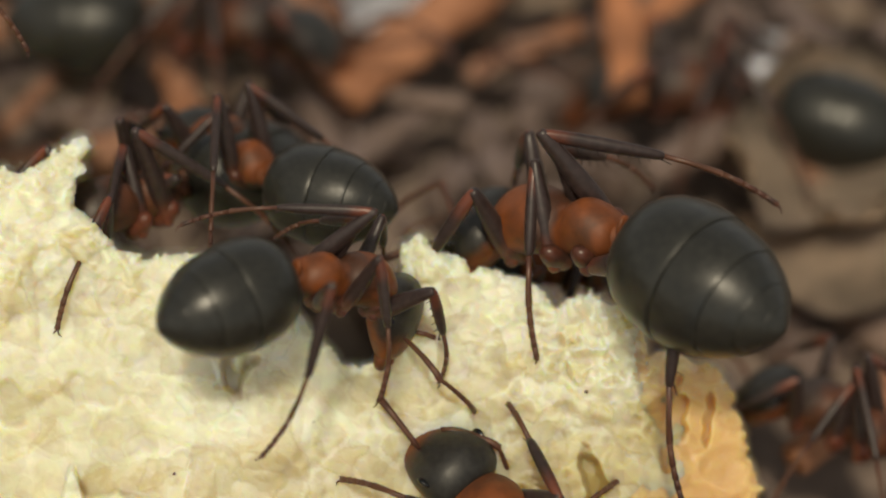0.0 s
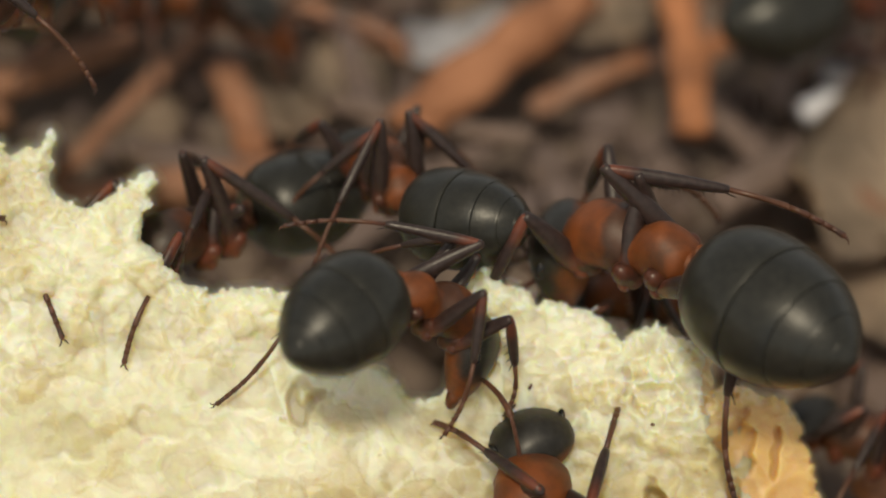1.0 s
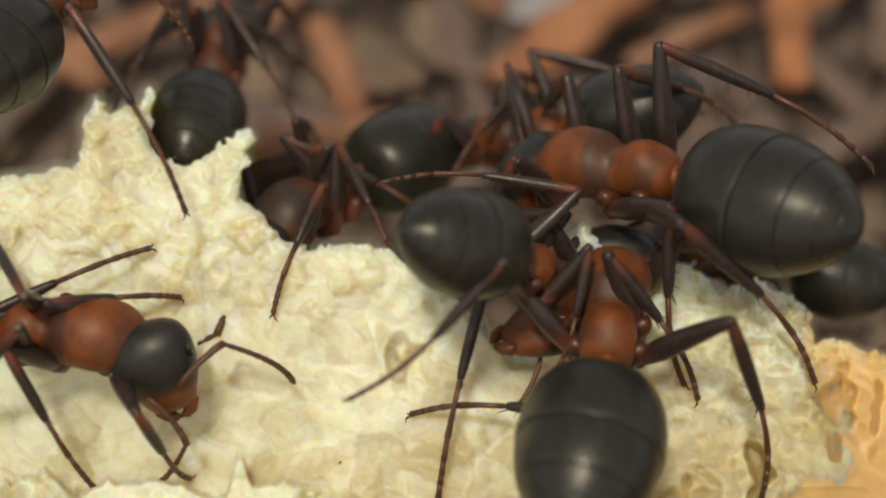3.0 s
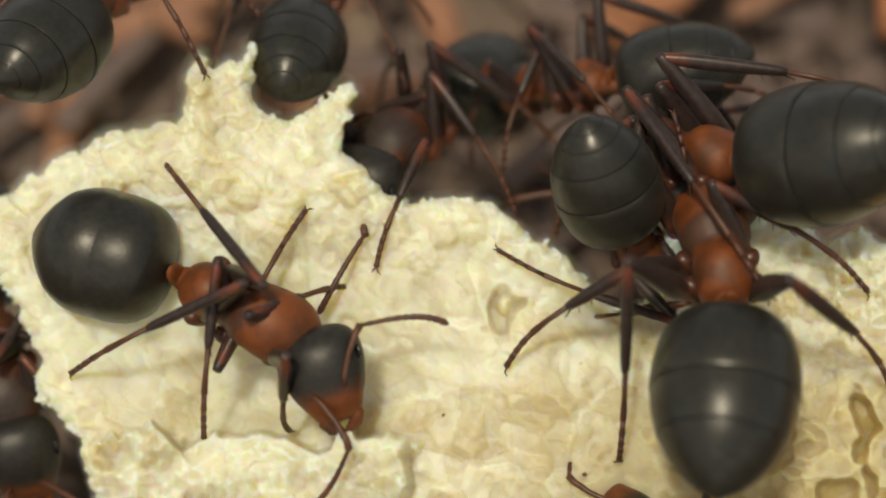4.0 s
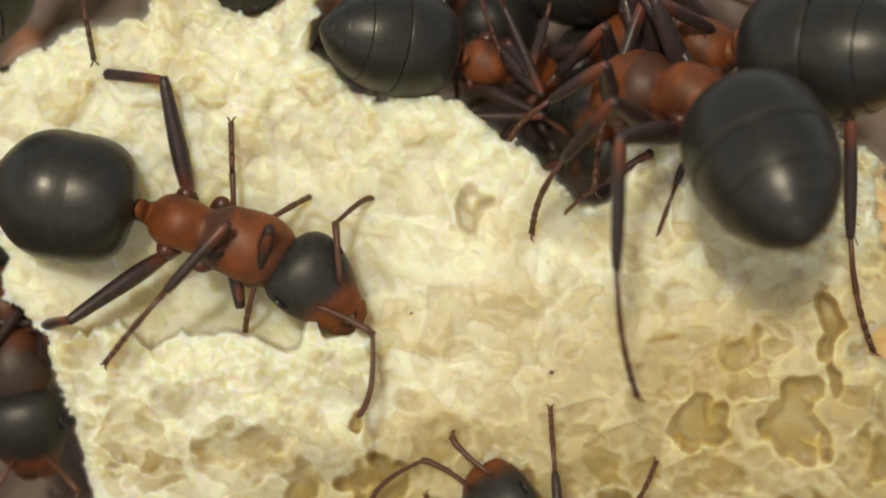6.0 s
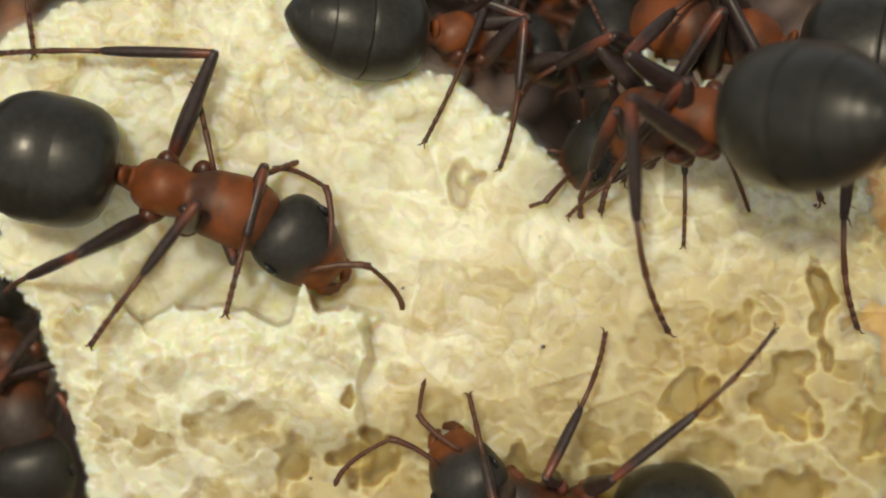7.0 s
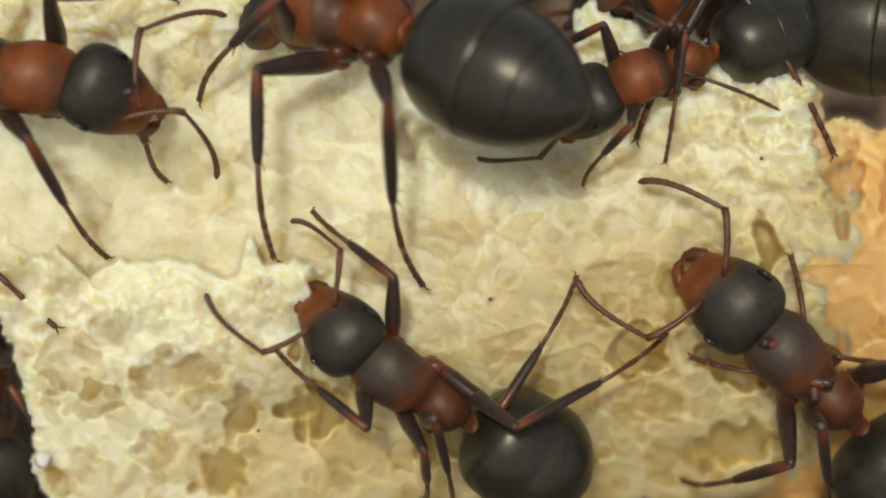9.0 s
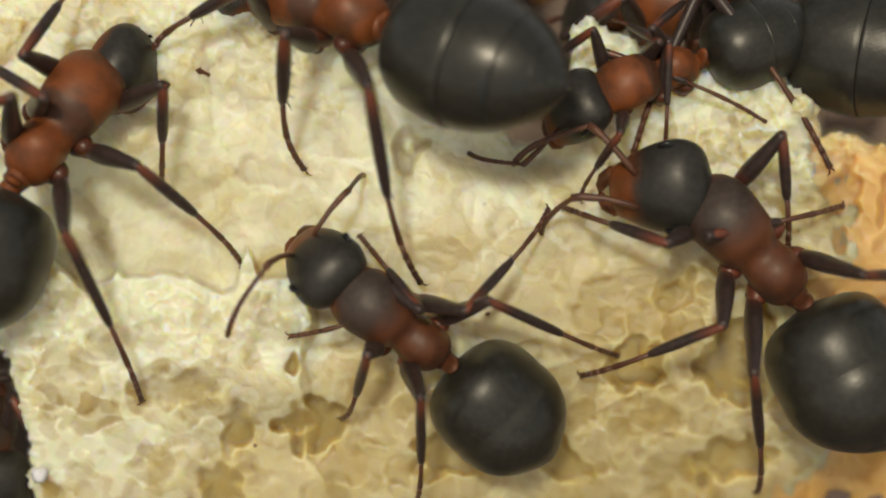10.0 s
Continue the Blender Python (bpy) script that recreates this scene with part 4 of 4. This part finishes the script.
ant("red and black wood ant climbing up the torn bread", 1.10, 1.08, [
    (0, 1288, 554, 122, -13, 11, 21, 0, -22, None), (0.5, 1310, 517, 116, -10, 26, 15, 0, -22, None), (1, 1203, 461, 77, -20, 42, 30, -10, -22, None),
    (1.5, 1234, 196, 67, -35, 15, 30, -19, -5, None), (2, 1215, 190, 82, -43, 2, 42, -20, -17, None), (2.5, 1233, 199, 78, -41, 7, 44, -32, -25, None),
    (3, 1180, 155, 79, -43, 5, 42, -6, -13, None), (3.2, 1179, 146, 77, -42, 5, 42, -6, -13, None), (4.3, 1183, 124, 107, -45, 11, 52, -16, -22, None),
    (4.5, 1193, 120, 119, -43, 4, 50, -26, -23, None), (5, 1164, 100, 134, -48, -10, 53, -28, -26, None), (5.5, 1134, 74, 156, -49, -5, 63, -41, -29,
    None), (5.7, 1131, 34, 160, -48, -4, 60, -45, -23, None), (6.8, 1153, 106, 193, -56, 9, 45, -11, -11, None), (7, 1167, 141, 185, -54, 10, 49, -6, -9,
    None), (7.5, 1108, 133, 191, -41, 5, 62, -30, -11, None), (8, 1090, 116, 191, -40, 7, 64, -47, -14, None), (8.5, 932, 22, 162, -37, 1, 65, -33, -24,
    None), (9, 678, 40, 166, -34, 0, 52, -9, -13, None), (9.5, 615, 3, 152, -31, -6, 43, 8, -11, None), (10, 643, -15, 158, -32, -6, 40, 3, -6, None)],
    up=[(0, 0, 0.45, 0.89), (1, 0, 0.5, 0.87), (1.6, 0, 0.74, 0.67), (5.4, 0, 0.68, 0.73), (7, -0.5, 0.35, 0.9), (8, -0.4, 0.35, 0.92), (8.6, 0, 0.35, 0.93)], high=0.7, skull=0.85, seed=5,
    feet=[("hind", 1, 1.5, 815, 452, 939, 243), ("hind", 1, 2, 800, 492, 963, 249), ("hind", 1, 2.5, 874, 503, 908, 257), ("hind", 1, 3.2, 873, 493, 875, 230),
          ("hind", 1, 4.3, 1039, 523, 1041, 225), ("hind", 1, 4.9, 1004, 591, 1059, 151), ("hind", 1, 5.7, 1056, 580, 1068, 125), ("hind", 1, 6.8, 1221, 542, 1118, 112),
          ("hind", 1, 7.5, 925, 365, 1060, 60), ("hind", 1, 8.5, 808, 506, 903, 231), ("hind", 1, 9, 830, 511, 770, 206), ("hind", 1, 9.5, 833, 497, 708, 157),
          ("hind", 1, 10, 830, 480, 740, 150), ("hind", -1, 1.5, 1442, 422, 1452, 397), ("hind", -1, 2, 1379, 483, 1477, 348), ("hind", -1, 2.5, 1369, 504, 1477, 364),
          ("hind", -1, 3.2, 1465, 493, 1507, 365), ("hind", -1, 4.5, 1500, 374, 1460, 354), ("hind", -1, 5.7, 1520, 495, 1508, 105), ("hind", -1, 6.8, 1506, 502, 1542, 222),
          ("hind", -1, 7.5, 1505, 505, 1530, 200), ("middle", 1, 1.5, 849, 313, 939, 243), ("middle", 1, 2.5, 828, 340, 978, 265), ("middle", 1, 3.2, 823, 350, 913, 315),
          ("middle", 1, 4.5, 809, 343, 1034, 163), ("middle", 1, 5.7, 877, 290, 1048, 95), ("middle", 1, 7, 1052, 297, 1087, 122), ("middle", 1, 8, 919, 367, 1009, 112),
          ("middle", 1, 9, 565, 456, 567, 127), ("middle", 1, 9.5, 568, 392, 536, 77), ("middle", 1, 10, 625, 280, 605, 80), ("middle", -1, 1.5, 1424, 211, 1383, 191),
          ("middle", -1, 2.5, 1315, 324, 1418, 223), ("middle", -1, 3.2, 1323, 305, 1355, 175)],
    feelers=[(-1, 0, 1269, 383, 1314, 468), (-1, 0.5, 1337, 326, 1403, 365), (-1, 1, 1405, 269, 1314, 196), (1, 0, 1037, 284, 1027, 194), (1, 0.5, 1113, 243, 1027,
          322), (1, 1, 1248, 166, 1152, 175)])
ant("red and black wood ant with glossy gaster biting the bread", 1.05, 1.05, [
    (0, -32, -29, -20, 2, 0, 42, 0, -16, None), (1.5, -41, 51, -20, 2, 0, 42, 0, -16, None), (2, 89, 55, -14, 14, -21, 33, 0, -16, None), (2.5, 88, 45,
    -14, 13, -10, 22, 0, -16, None), (3, 230, 205, -7, 13, -64, 30, 9, 4, None), (3.2, 292, 234, -19, 15, -75, 19, 22, 10, None), (4.3, 372, 258, -28, 6,
    -33, 5, 10, -1, None), (4.5, 377, 265, -26, 4, -35, 9, 11, 13, None), (5, 389, 275, -27, 6, -32, 7, 13, 0, None), (5.5, 379, 306, -20, 5, -31, 1, 12,
    8, None), (7, 356, 281, -18, -4, -23, 10, 7, 5, None), (7.5, 354, 283, -22, 5, -34, 9, 13, 13, None), (8, 329, 260, -32, 13, -61, 28, 14, 15, None),
    (8.5, 319, 272, -30, 10, -60, 29, 22, 7, None), (9, 104, 147, -2, 16, -28, 33, 7, 13, None), (9.5, 203, 189, 41, 10, -54, 25, 19, 18, None), (10, 205,
    184, 55, -18, -80, 54, 14, -16, None)],
    up=(0, 0.10, 1), spread=66, squat=True, skull=0.88, seed=6,
    feet=[("hind", 1, 4.3, -104, -51, 251, -85), ("hind", 1, 5.5, -40, -15, 227, -35), ("hind", 1, 7, -15, 16, 220, -59), ("hind", 1, 8.5, 196, -117, 305, 22),
          ("middle", 1, 3, 361, 54, 205, 15), ("middle", 1, 3.3, 441, 88, 291, 48), ("middle", 1, 4.3, 454, 67, 500, 52), ("middle", 1, 5.5, 404, 146, 444, 136),
          ("middle", 1, 7, 336, 106, 391, 136), ("middle", 1, 8.5, 330, 117, 394, 102), ("front", 1, 3, 387, 150, 247, 95), ("front", 1, 3.3, 461, 158, 321, 108),
          ("front", 1, 4.3, 502, 244, 510, 168), ("front", 1, 5.5, 485, 272, 489, 217), ("front", 1, 7, 467, 242, 436, 172), ("front", 1, 8.5, 529, 316, 484, 221),
          ("hind", -1, 4.3, 104, 434, 54, 419), ("hind", -1, 5.5, 34, 482, 54, 482), ("hind", -1, 7, -3, 442, 106, 382), ("hind", -1, 8.5, 56, 371, 175, 292),
          ("middle", -1, 3, 268, 473, 151, 290), ("middle", -1, 3.3, 311, 488, 201, 318), ("middle", -1, 4.3, 256, 469, 290, 324), ("middle", -1, 5.5, 170, 512, 364, 302),
          ("middle", -1, 7, 152, 527, 327, 302), ("middle", -1, 8.5, 170, 546, 265, 232), ("front", -1, 3, 436, 458, 345, 344), ("front", -1, 3.3, 491, 468, 391, 348),
          ("front", -1, 4.3, 411, 454, 426, 364), ("front", -1, 5.5, 415, 452, 435, 412), ("front", -1, 7, 387, 477, 417, 372), ("front", -1, 8.5, 384, 491, 314, 351),
          ("front", -1, 9, 376, 326, 331, 207), ("front", -1, 9.5, 383, 340, 319, 178), ("front", -1, 10, 371, 310, 361, 161), ("middle", -1, 9, 272, 461, 143, 272),
          ("middle", -1, 9.5, 313, 469, 240, 317), ("middle", -1, 10, 511, 445, 376, 330), ("hind", -1, 9, 182, 585, 103, 446), ("hind", -1, 9.5, 260, 626, 180, 437),
          ("hind", -1, 10, 337, 689, 227, 445)],
    feelers=[(1, 3, 576, 134, 672, 234), (1, 3.2, 493, 185, 688, 195), (1, 4.3, 581, 189, 751, 109), (1, 4.5, 582, 203, 729, 107), (1, 5, 600, 220, 772, 240), (1,
          5.5, 560, 217, 675, 91), (1, 7, 562, 232, 487, 187), (1, 7.5, 605, 330, 530, 230), (1, 8, 674, 417, 612, 500), (1, 8.5, 643, 331, 598, 486), (-1, 4.3,
          596, 504, 691, 643), (-1, 4.5, 604, 493, 652, 602), (-1, 5.5, 645, 507, 823, 646), (-1, 7, 637, 392, 672, 447), (-1, 7.5, 600, 420, 640, 470), (-1,
          10, 486, 79, 421, 191)])
ant("small wood ant with round black gaster walking over the bread", 0.94, 1.10, [
    (0, 1638, 841, 110, 28, 0, 46, 0, -22, None), (4.3, 1113, 746, 128, 14, 14, 28, 0, -22, None), (4.5, 1136, 792, 128, 13, 3, 6, 0, -22, None), (5,
    1149, 813, 138, 5, 3, -2, 0, -22, None), (5.5, 969, 871, 132, 16, -3, 35, 0, -22, None), (7, 939, 821, 166, 18, -33, 40, 15, 2, None), (7.5, 882, 795,
    162, 14, -40, 24, 14, -16, None), (8, 860, 809, 162, 11, -32, 32, 13, 1, None), (8.5, 923, 863, 164, 15, -43, 24, 6, -1, None), (9, 804, 685, 146, 20,
    -10, 27, 5, 4, None), (9.5, 814, 606, 148, 18, -12, 39, -2, 10, None), (10, 774, 545, 143, 17, -10, 49, -6, 9, None)],
    up=[(0, 0, -0.5, 0.87), (7, 0, -0.5, 0.87), (8.5, 0, -0.3, 0.95), (9.5, 0, -0.06, 1)], spread=50, dusky=True, squat=True, skull=0.90, seed=7,
    feet=[("front", -1, 7, 817, 622, 847, 751), ("front", -1, 8, 809, 582, 834, 702), ("front", -1, 8.5, 833, 671, 893, 771), ("front", -1, 9, 635, 381, 770, 516),
          ("front", -1, 10, 725, 405, 820, 500), ("middle", -1, 7, 1057, 512, 977, 721), ("middle", -1, 8, 929, 472, 914, 702), ("middle", -1, 8.5, 1038, 601, 1038, 772),
          ("middle", -1, 9, 1100, 496, 1010, 616), ("middle", -1, 10, 1055, 350, 945, 465), ("hind", -1, 7, 1361, 502, 1066, 771), ("hind", -1, 8, 1344, 522, 1149, 747),
          ("hind", -1, 8.5, 1264, 591, 1164, 822), ("hind", -1, 9, 1261, 596, 1045, 724), ("hind", -1, 10, 1178, 610, 1045, 555), ("front", 1, 9, 570, 626, 710, 731),
          ("front", 1, 10, 635, 560, 705, 590), ("middle", 1, 9, 830, 886, 825, 806), ("middle", 1, 9.5, 678, 702, 778, 692), ("middle", 1, 10, 690, 720, 730, 625),
          ("hind", 1, 9, 880, 896, 880, 836), ("hind", 1, 9.5, 863, 867, 873, 757), ("hind", 1, 10, 820, 870, 830, 720)],
    feelers=[(1, 7, 692, 711, 699, 801), (1, 7.5, 660, 710, 657, 790), (1, 8, 649, 722, 644, 832), (1, 8.5, 663, 811, 663, 671), (1, 9, 511, 656, 316, 615), (1,
          9.5, 623, 547, 633, 592), (1, 10, 590, 435, 595, 465), (-1, 7, 724, 662, 677, 537), (-1, 7.5, 713, 565, 683, 455), (-1, 8, 641, 592, 564, 557), (-1,
          8.5, 841, 686, 801, 586), (-1, 9, 685, 421, 625, 376), (-1, 9.5, 743, 332, 708, 312), (-1, 10, 725, 300, 740, 285)])
ant("red and black wood ant with large dark head crossing the bread", 1.05, 1.14, [
    (0, 2288, 841, 135, 21, 0, 32, 0, -18, None), (7, 1887, 1002, 135, 20, 0, 32, 0, -18, None), (7.5, 1790, 960, 135, 20, 0, 32, 0, -18, None), (8, 1602,
    844, 133, 3, 5, -2, 0, -18, None), (8.5, 1542, 701, 134, 1, 9, 15, 0, -18, None), (9, 1503, 660, 136, 13, 5, 15, -6, 15, None), (9.5, 1418, 557, 130,
    15, 22, 15, -3, 10, None), (10, 1403, 403, 134, 5, 54, 15, -15, 10, None)],
    up=[(0, 0.1, -0.4, 0.9), (8, 0.1, -0.35, 0.9), (9, 0.05, -0.2, 0.97), (10, 0, -0.05, 1)], dusky=True, squat=True, skull=0.95, seed=8,
    feet=[("front", -1, 8, 1409, 492, 1570, 652), ("front", -1, 9, 1483, 496, 1558, 551), ("front", -1, 9.5, 1380, 387, 1455, 427), ("front", -1, 10, 1480, 430, 1470, 250),
          ("middle", -1, 9, 1664, 647, 1634, 652), ("middle", -1, 9.5, 1581, 467, 1596, 452), ("middle", -1, 10, 1574, 345, 1594, 314), ("hind", -1, 9, 1786, 708, 1735, 657),
          ("hind", -1, 10, 1740, 460, 1649, 470), ("front", 1, 8, 1359, 682, 1429, 792), ("front", 1, 9, 1311, 639, 1473, 722), ("front", 1, 9.5, 1171, 507, 1329, 587),
          ("front", 1, 10, 1085, 348, 1216, 388), ("middle", 1, 9, 1291, 857, 1432, 842), ("middle", 1, 9.5, 1249, 708, 1400, 658), ("middle", 1, 10, 1115, 645, 1286, 570),
          ("hind", 1, 9, 1538, 908, 1548, 828), ("hind", 1, 9.5, 1415, 878, 1430, 748), ("hind", 1, 10, 1427, 851, 1422, 661)],
    feelers=[(-1, 8, 1474, 442, 1334, 312), (-1, 8.5, 1521, 371, 1344, 386), (-1, 9, 1382, 321, 1221, 311), (1, 8, 1254, 702, 1034, 667), (1, 8.5, 1214, 616, 1217,
          441), (1, 9, 1196, 626, 1035, 511), (1, 9.5, 1118, 502, 1081, 362), (1, 10, 1085, 335, 980, 360)])
ant("dark wood ant feeding behind the torn crest of the bread", 1.00, 1.0, [
    (0, 593, -34, 205, 29, 0, 55, -5, 0, -170), (0.5, 560, -52, 205, 29, 0, 55, -5, 0, -170), (1, 596, -37, 207, 31, 0, 55, -5, 0, -170), (1.5, 599, -59,
    207, 31, 0, 55, -5, 0, -170), (2, 648, -48, 210, 34, 0, 55, 0, 0, -170), (3, 637, -17, 215, 37, 0, 55, 0, 0, -160), (4.3, 631, -76, 230, 46, 0, 55, 0,
    0, -215), (5.5, 755, -113, 300, 49, 0, 55, 0, 0, -250), (6.8, 800, -260, 330, 13, 0, 55, 0, 0, -280), (10, 800, -330, 340, 13, 0, 55, 0, 0, -280)],
    up=(0, 0.80, 0.60), dusky=True, seed=9,
    feet=[("middle", 1, 0, 550, 148, 599, -164), ("middle", 1, 0.5, 548, 145, 619, -228), ("middle", 1, 1, 542, 146, 651, -222), ("middle", 1, 1.5, 545, 145, 629, -240)])
ant("wood ant with dark gaster crowding behind the bread's crest", 0.88, 1.05, [
    (0, 793, -139, 140, -43, 0, 45, 26, 1, -260), (0.5, 951, -162, 122, -44, 2, 69, 37, 7, -240), (1, 951, -161, 122, -48, 6, 62, 31, 12, -220), (1.5,
    980, -186, 143, -45, -3, 38, 15, 2, -240), (2, 1053, -182, 178, -51, -9, 41, 24, -21, -260), (2.5, 1025, -184, 175, -46, -2, 14, 25, -4, -273), (3,
    1014, -149, 181, -45, -20, 12, 27, 0, -280), (3.2, 1008, -161, 182, -45, -17, 7, 24, -2, -279), (4.3, 882, -149, 174, -42, -9, 12, 35, 0, -261), (4.5,
    876, -144, 173, -43, -7, 27, 30, 11, -260), (5, 840, -126, 184, -46, -4, 21, 21, 4, -260), (5.5, 778, -111, 199, -46, 20, 27, 10, -3, -260), (7, 1012,
    -103, 198, -50, -8, 45, 12, -12, -260), (10, 1109, -159, 188, -53, -9, 52, 14, -6, -260)],
    up=(0, 0.80, 0.60), seed=10)
ant("dark reddish wood ant on the litter beside the baked rim", 0.95, 1.0, [
    (0, 1888, 331, 150, -30, 0, 40, 0, 0, -330), (1, 1831, 323, 155, -26, 0, 40, 0, 0, -330), (2, 1838, 302, 165, -16, 0, 40, 0, 0, -330), (3, 1797, 313,
    170, -11, 0, 40, 0, 0, -330), (5, 1742, 420, 180, 0, 0, 40, 0, 0, -330), (10, 1885, 480, 180, 0, 0, 40, 0, 0, -330)],
    up=(0, 0.75, 0.66), dusky=True, seed=11)
ant("dark wood ant on the litter beside the bread", 0.95, 1.0, [
    (0, -112, 291, -60, 15, 0, 40, 0, 0, -160), (3.2, -117, 264, -70, 17, 0, 40, 0, 0, -160), (4.3, -64, 404, -78, 17, 0, 40, 0, 0, -160), (5, -38, 480,
    -80, 17, 0, 40, 0, 0, -160), (5.7, -13, 475, -80, 17, 0, 40, 0, 0, -160), (7, 17, 622, -75, 17, 0, 40, 0, 0, -160), (8, 29, 702, -75, 17, 0, 40, 0, 0,
    -160), (9, 40, 706, -75, 17, 0, 40, 0, 0, -160), (10, 45, 700, -75, 17, 0, 40, 0, 0, -160)],
    up=(0, 0.3, 0.95), dusky=True, seed=12)
ant("wood ant with glossy black gaster behind the bread's thin spikes", 0.88, 1.0, [
    (0, -32, -229, 100, -48, 0, 40, 0, 0, -380), (1.5, 99, -349, 80, -48, 0, 40, 0, 0, -380), (2, 478, -298, 85, -49, 0, 40, 0, 0, -380), (2.5, 478, -302,
    80, -48, 0, 40, 0, 0, -380), (3.2, 483, -296, 80, -48, 0, 40, 0, 0, -380), (4.3, 476, -356, 80, -48, 0, 40, 0, 0, -280), (5.5, 445, -318, 80, -48, 0,
    40, 0, 0, -280), (10, 485, -310, 80, -48, 0, 40, 0, 0, -280)],
    up=(0, 0.75, 0.66), dusky=True, seed=13)
ant("wood ant with dark gaster standing behind the bread", 1.00, 1.0, [
    (0, 203, -436, 60, -45, 0, 40, 0, 0, -40), (2.5, 228, -437, 60, -45, 0, 40, 0, 0, -40), (3.2, 203, -436, 60, -45, 0, 40, 0, 0, -40), (4.3, 96, -336,
    60, -45, 0, 40, 0, 0, -190), (5, 72, -250, 50, -41, 0, 40, 0, 0, -190), (5.7, 117, -255, 40, -36, 0, 40, 0, 0, -190), (7, 37, -238, 40, -36, 0, 40, 0,
    0, -190), (10, 35, -320, 40, -36, 0, 40, 0, 0, -190)],
    up=(0, 0.75, 0.66), dusky=True, seed=14,
    feet=[("hind", -1, 1, 385, 139, 270, -130), ("hind", -1, 1.5, 439, 21, 242, -378), ("hind", -1, 2, 438, 11, 242, -377), ("hind", -1, 2.5, 438, 12, 232, -366),
          ("hind", -1, 3.2, 433, 9, 208, -380)])
ant("wood ant with red thorax feeding in a bread notch", 0.78, 1.0, [
    (0, 1388, 61, 172, -4, 0, 45, 0, 0, -280), (3, 1387, 73, 172, -4, 0, 45, 0, 0, -280), (4.5, 1084, -67, 172, -4, 0, 45, 0, 0, -280), (5.7, 1157, 125,
    172, -4, 0, 45, 0, 0, -120), (6.8, 1167, 157, 190, 4, 0, 45, 0, 0, -45), (7.5, 1090, 155, 205, 11, 0, 45, 0, 0, -45), (8, 1109, 152, 210, 13, 0, 45,
    0, 0, -45), (8.5, 1123, 131, 225, 17, 0, 45, 0, 0, -10), (9, 1240, 136, 200, 9, 0, 45, 0, 0, 45), (10, 1225, 120, 200, 9, 0, 45, 0, 0, 45)],
    up=(0, 0.4, 0.9), seed=15)
ant("dark wood ant hurrying over the forest floor", 1.20, 1.0, [
    (0, 788, -359, -3, 4, 0, 30, 0, 0, -1110), (0.3, 1160, -381, 0, 0, 0, 30, 0, 0, -1110), (0.6, 1434, -413, 4, -5, 0, 30, 0, 0, -1110), (0.9, 1792,
    -496, 20, -23, 0, 30, 0, 0, -1110), (1.5, 2159, -729, 30, -32, 0, 30, 0, 0, -1110), (10, 2685, -720, 30, -32, 0, 30, 0, 0, -1110)],
    up=(0, 0.78, 0.62), dusky=True, seed=16)
ant("black wood ant walking away over the forest floor", 1.20, 1.0, [
    (0, 1638, -259, 170, -12, 0, 30, -8, 0, -1110), (0.3, 1800, -311, 170, -12, 0, 30, 0, 0, -1110), (0.7, 2133, -404, 175, -6, 0, 30, 0, 0, -1110), (2,
    2348, -328, 180, 0, 0, 30, 0, 0, -1110), (10, 2385, -20, 180, 0, 0, 30, 0, 0, -1110)],
    up=(0, 0.78, 0.62), dusky=True, seed=17)
ant("red and black wood ant wandering over the forest floor", 1.20, 1.0, [
    (0, -312, -509, 0, 0, 0, 30, 0, 0, -1110), (0.8, 213, -525, 0, 0, 0, 30, 0, 0, -1110), (1.2, 866, -412, -5, 6, 0, 30, 0, 0, -1110), (1.5, 959, -379,
    0, 0, 0, 30, 0, 0, -1110), (1.8, 1402, -384, 14, -17, 0, 30, 0, 0, -1110), (2.2, 1724, -644, 40, -39, 0, 30, 0, 0, -1110), (3, 1797, -887, 50, -44, 0,
    30, 0, 0, -1110), (10, 1985, -920, 50, -44, 0, 30, 0, 0, -1110)],
    up=(0, 0.78, 0.62), seed=18)


def motions():
    for entry in ANTS:
        keys = keyed_rows(entry)
        walk(entry[0], keys.pop("root"))
        for name, rows in keys.items():
            walk(entry[1][name], rows)


motions()
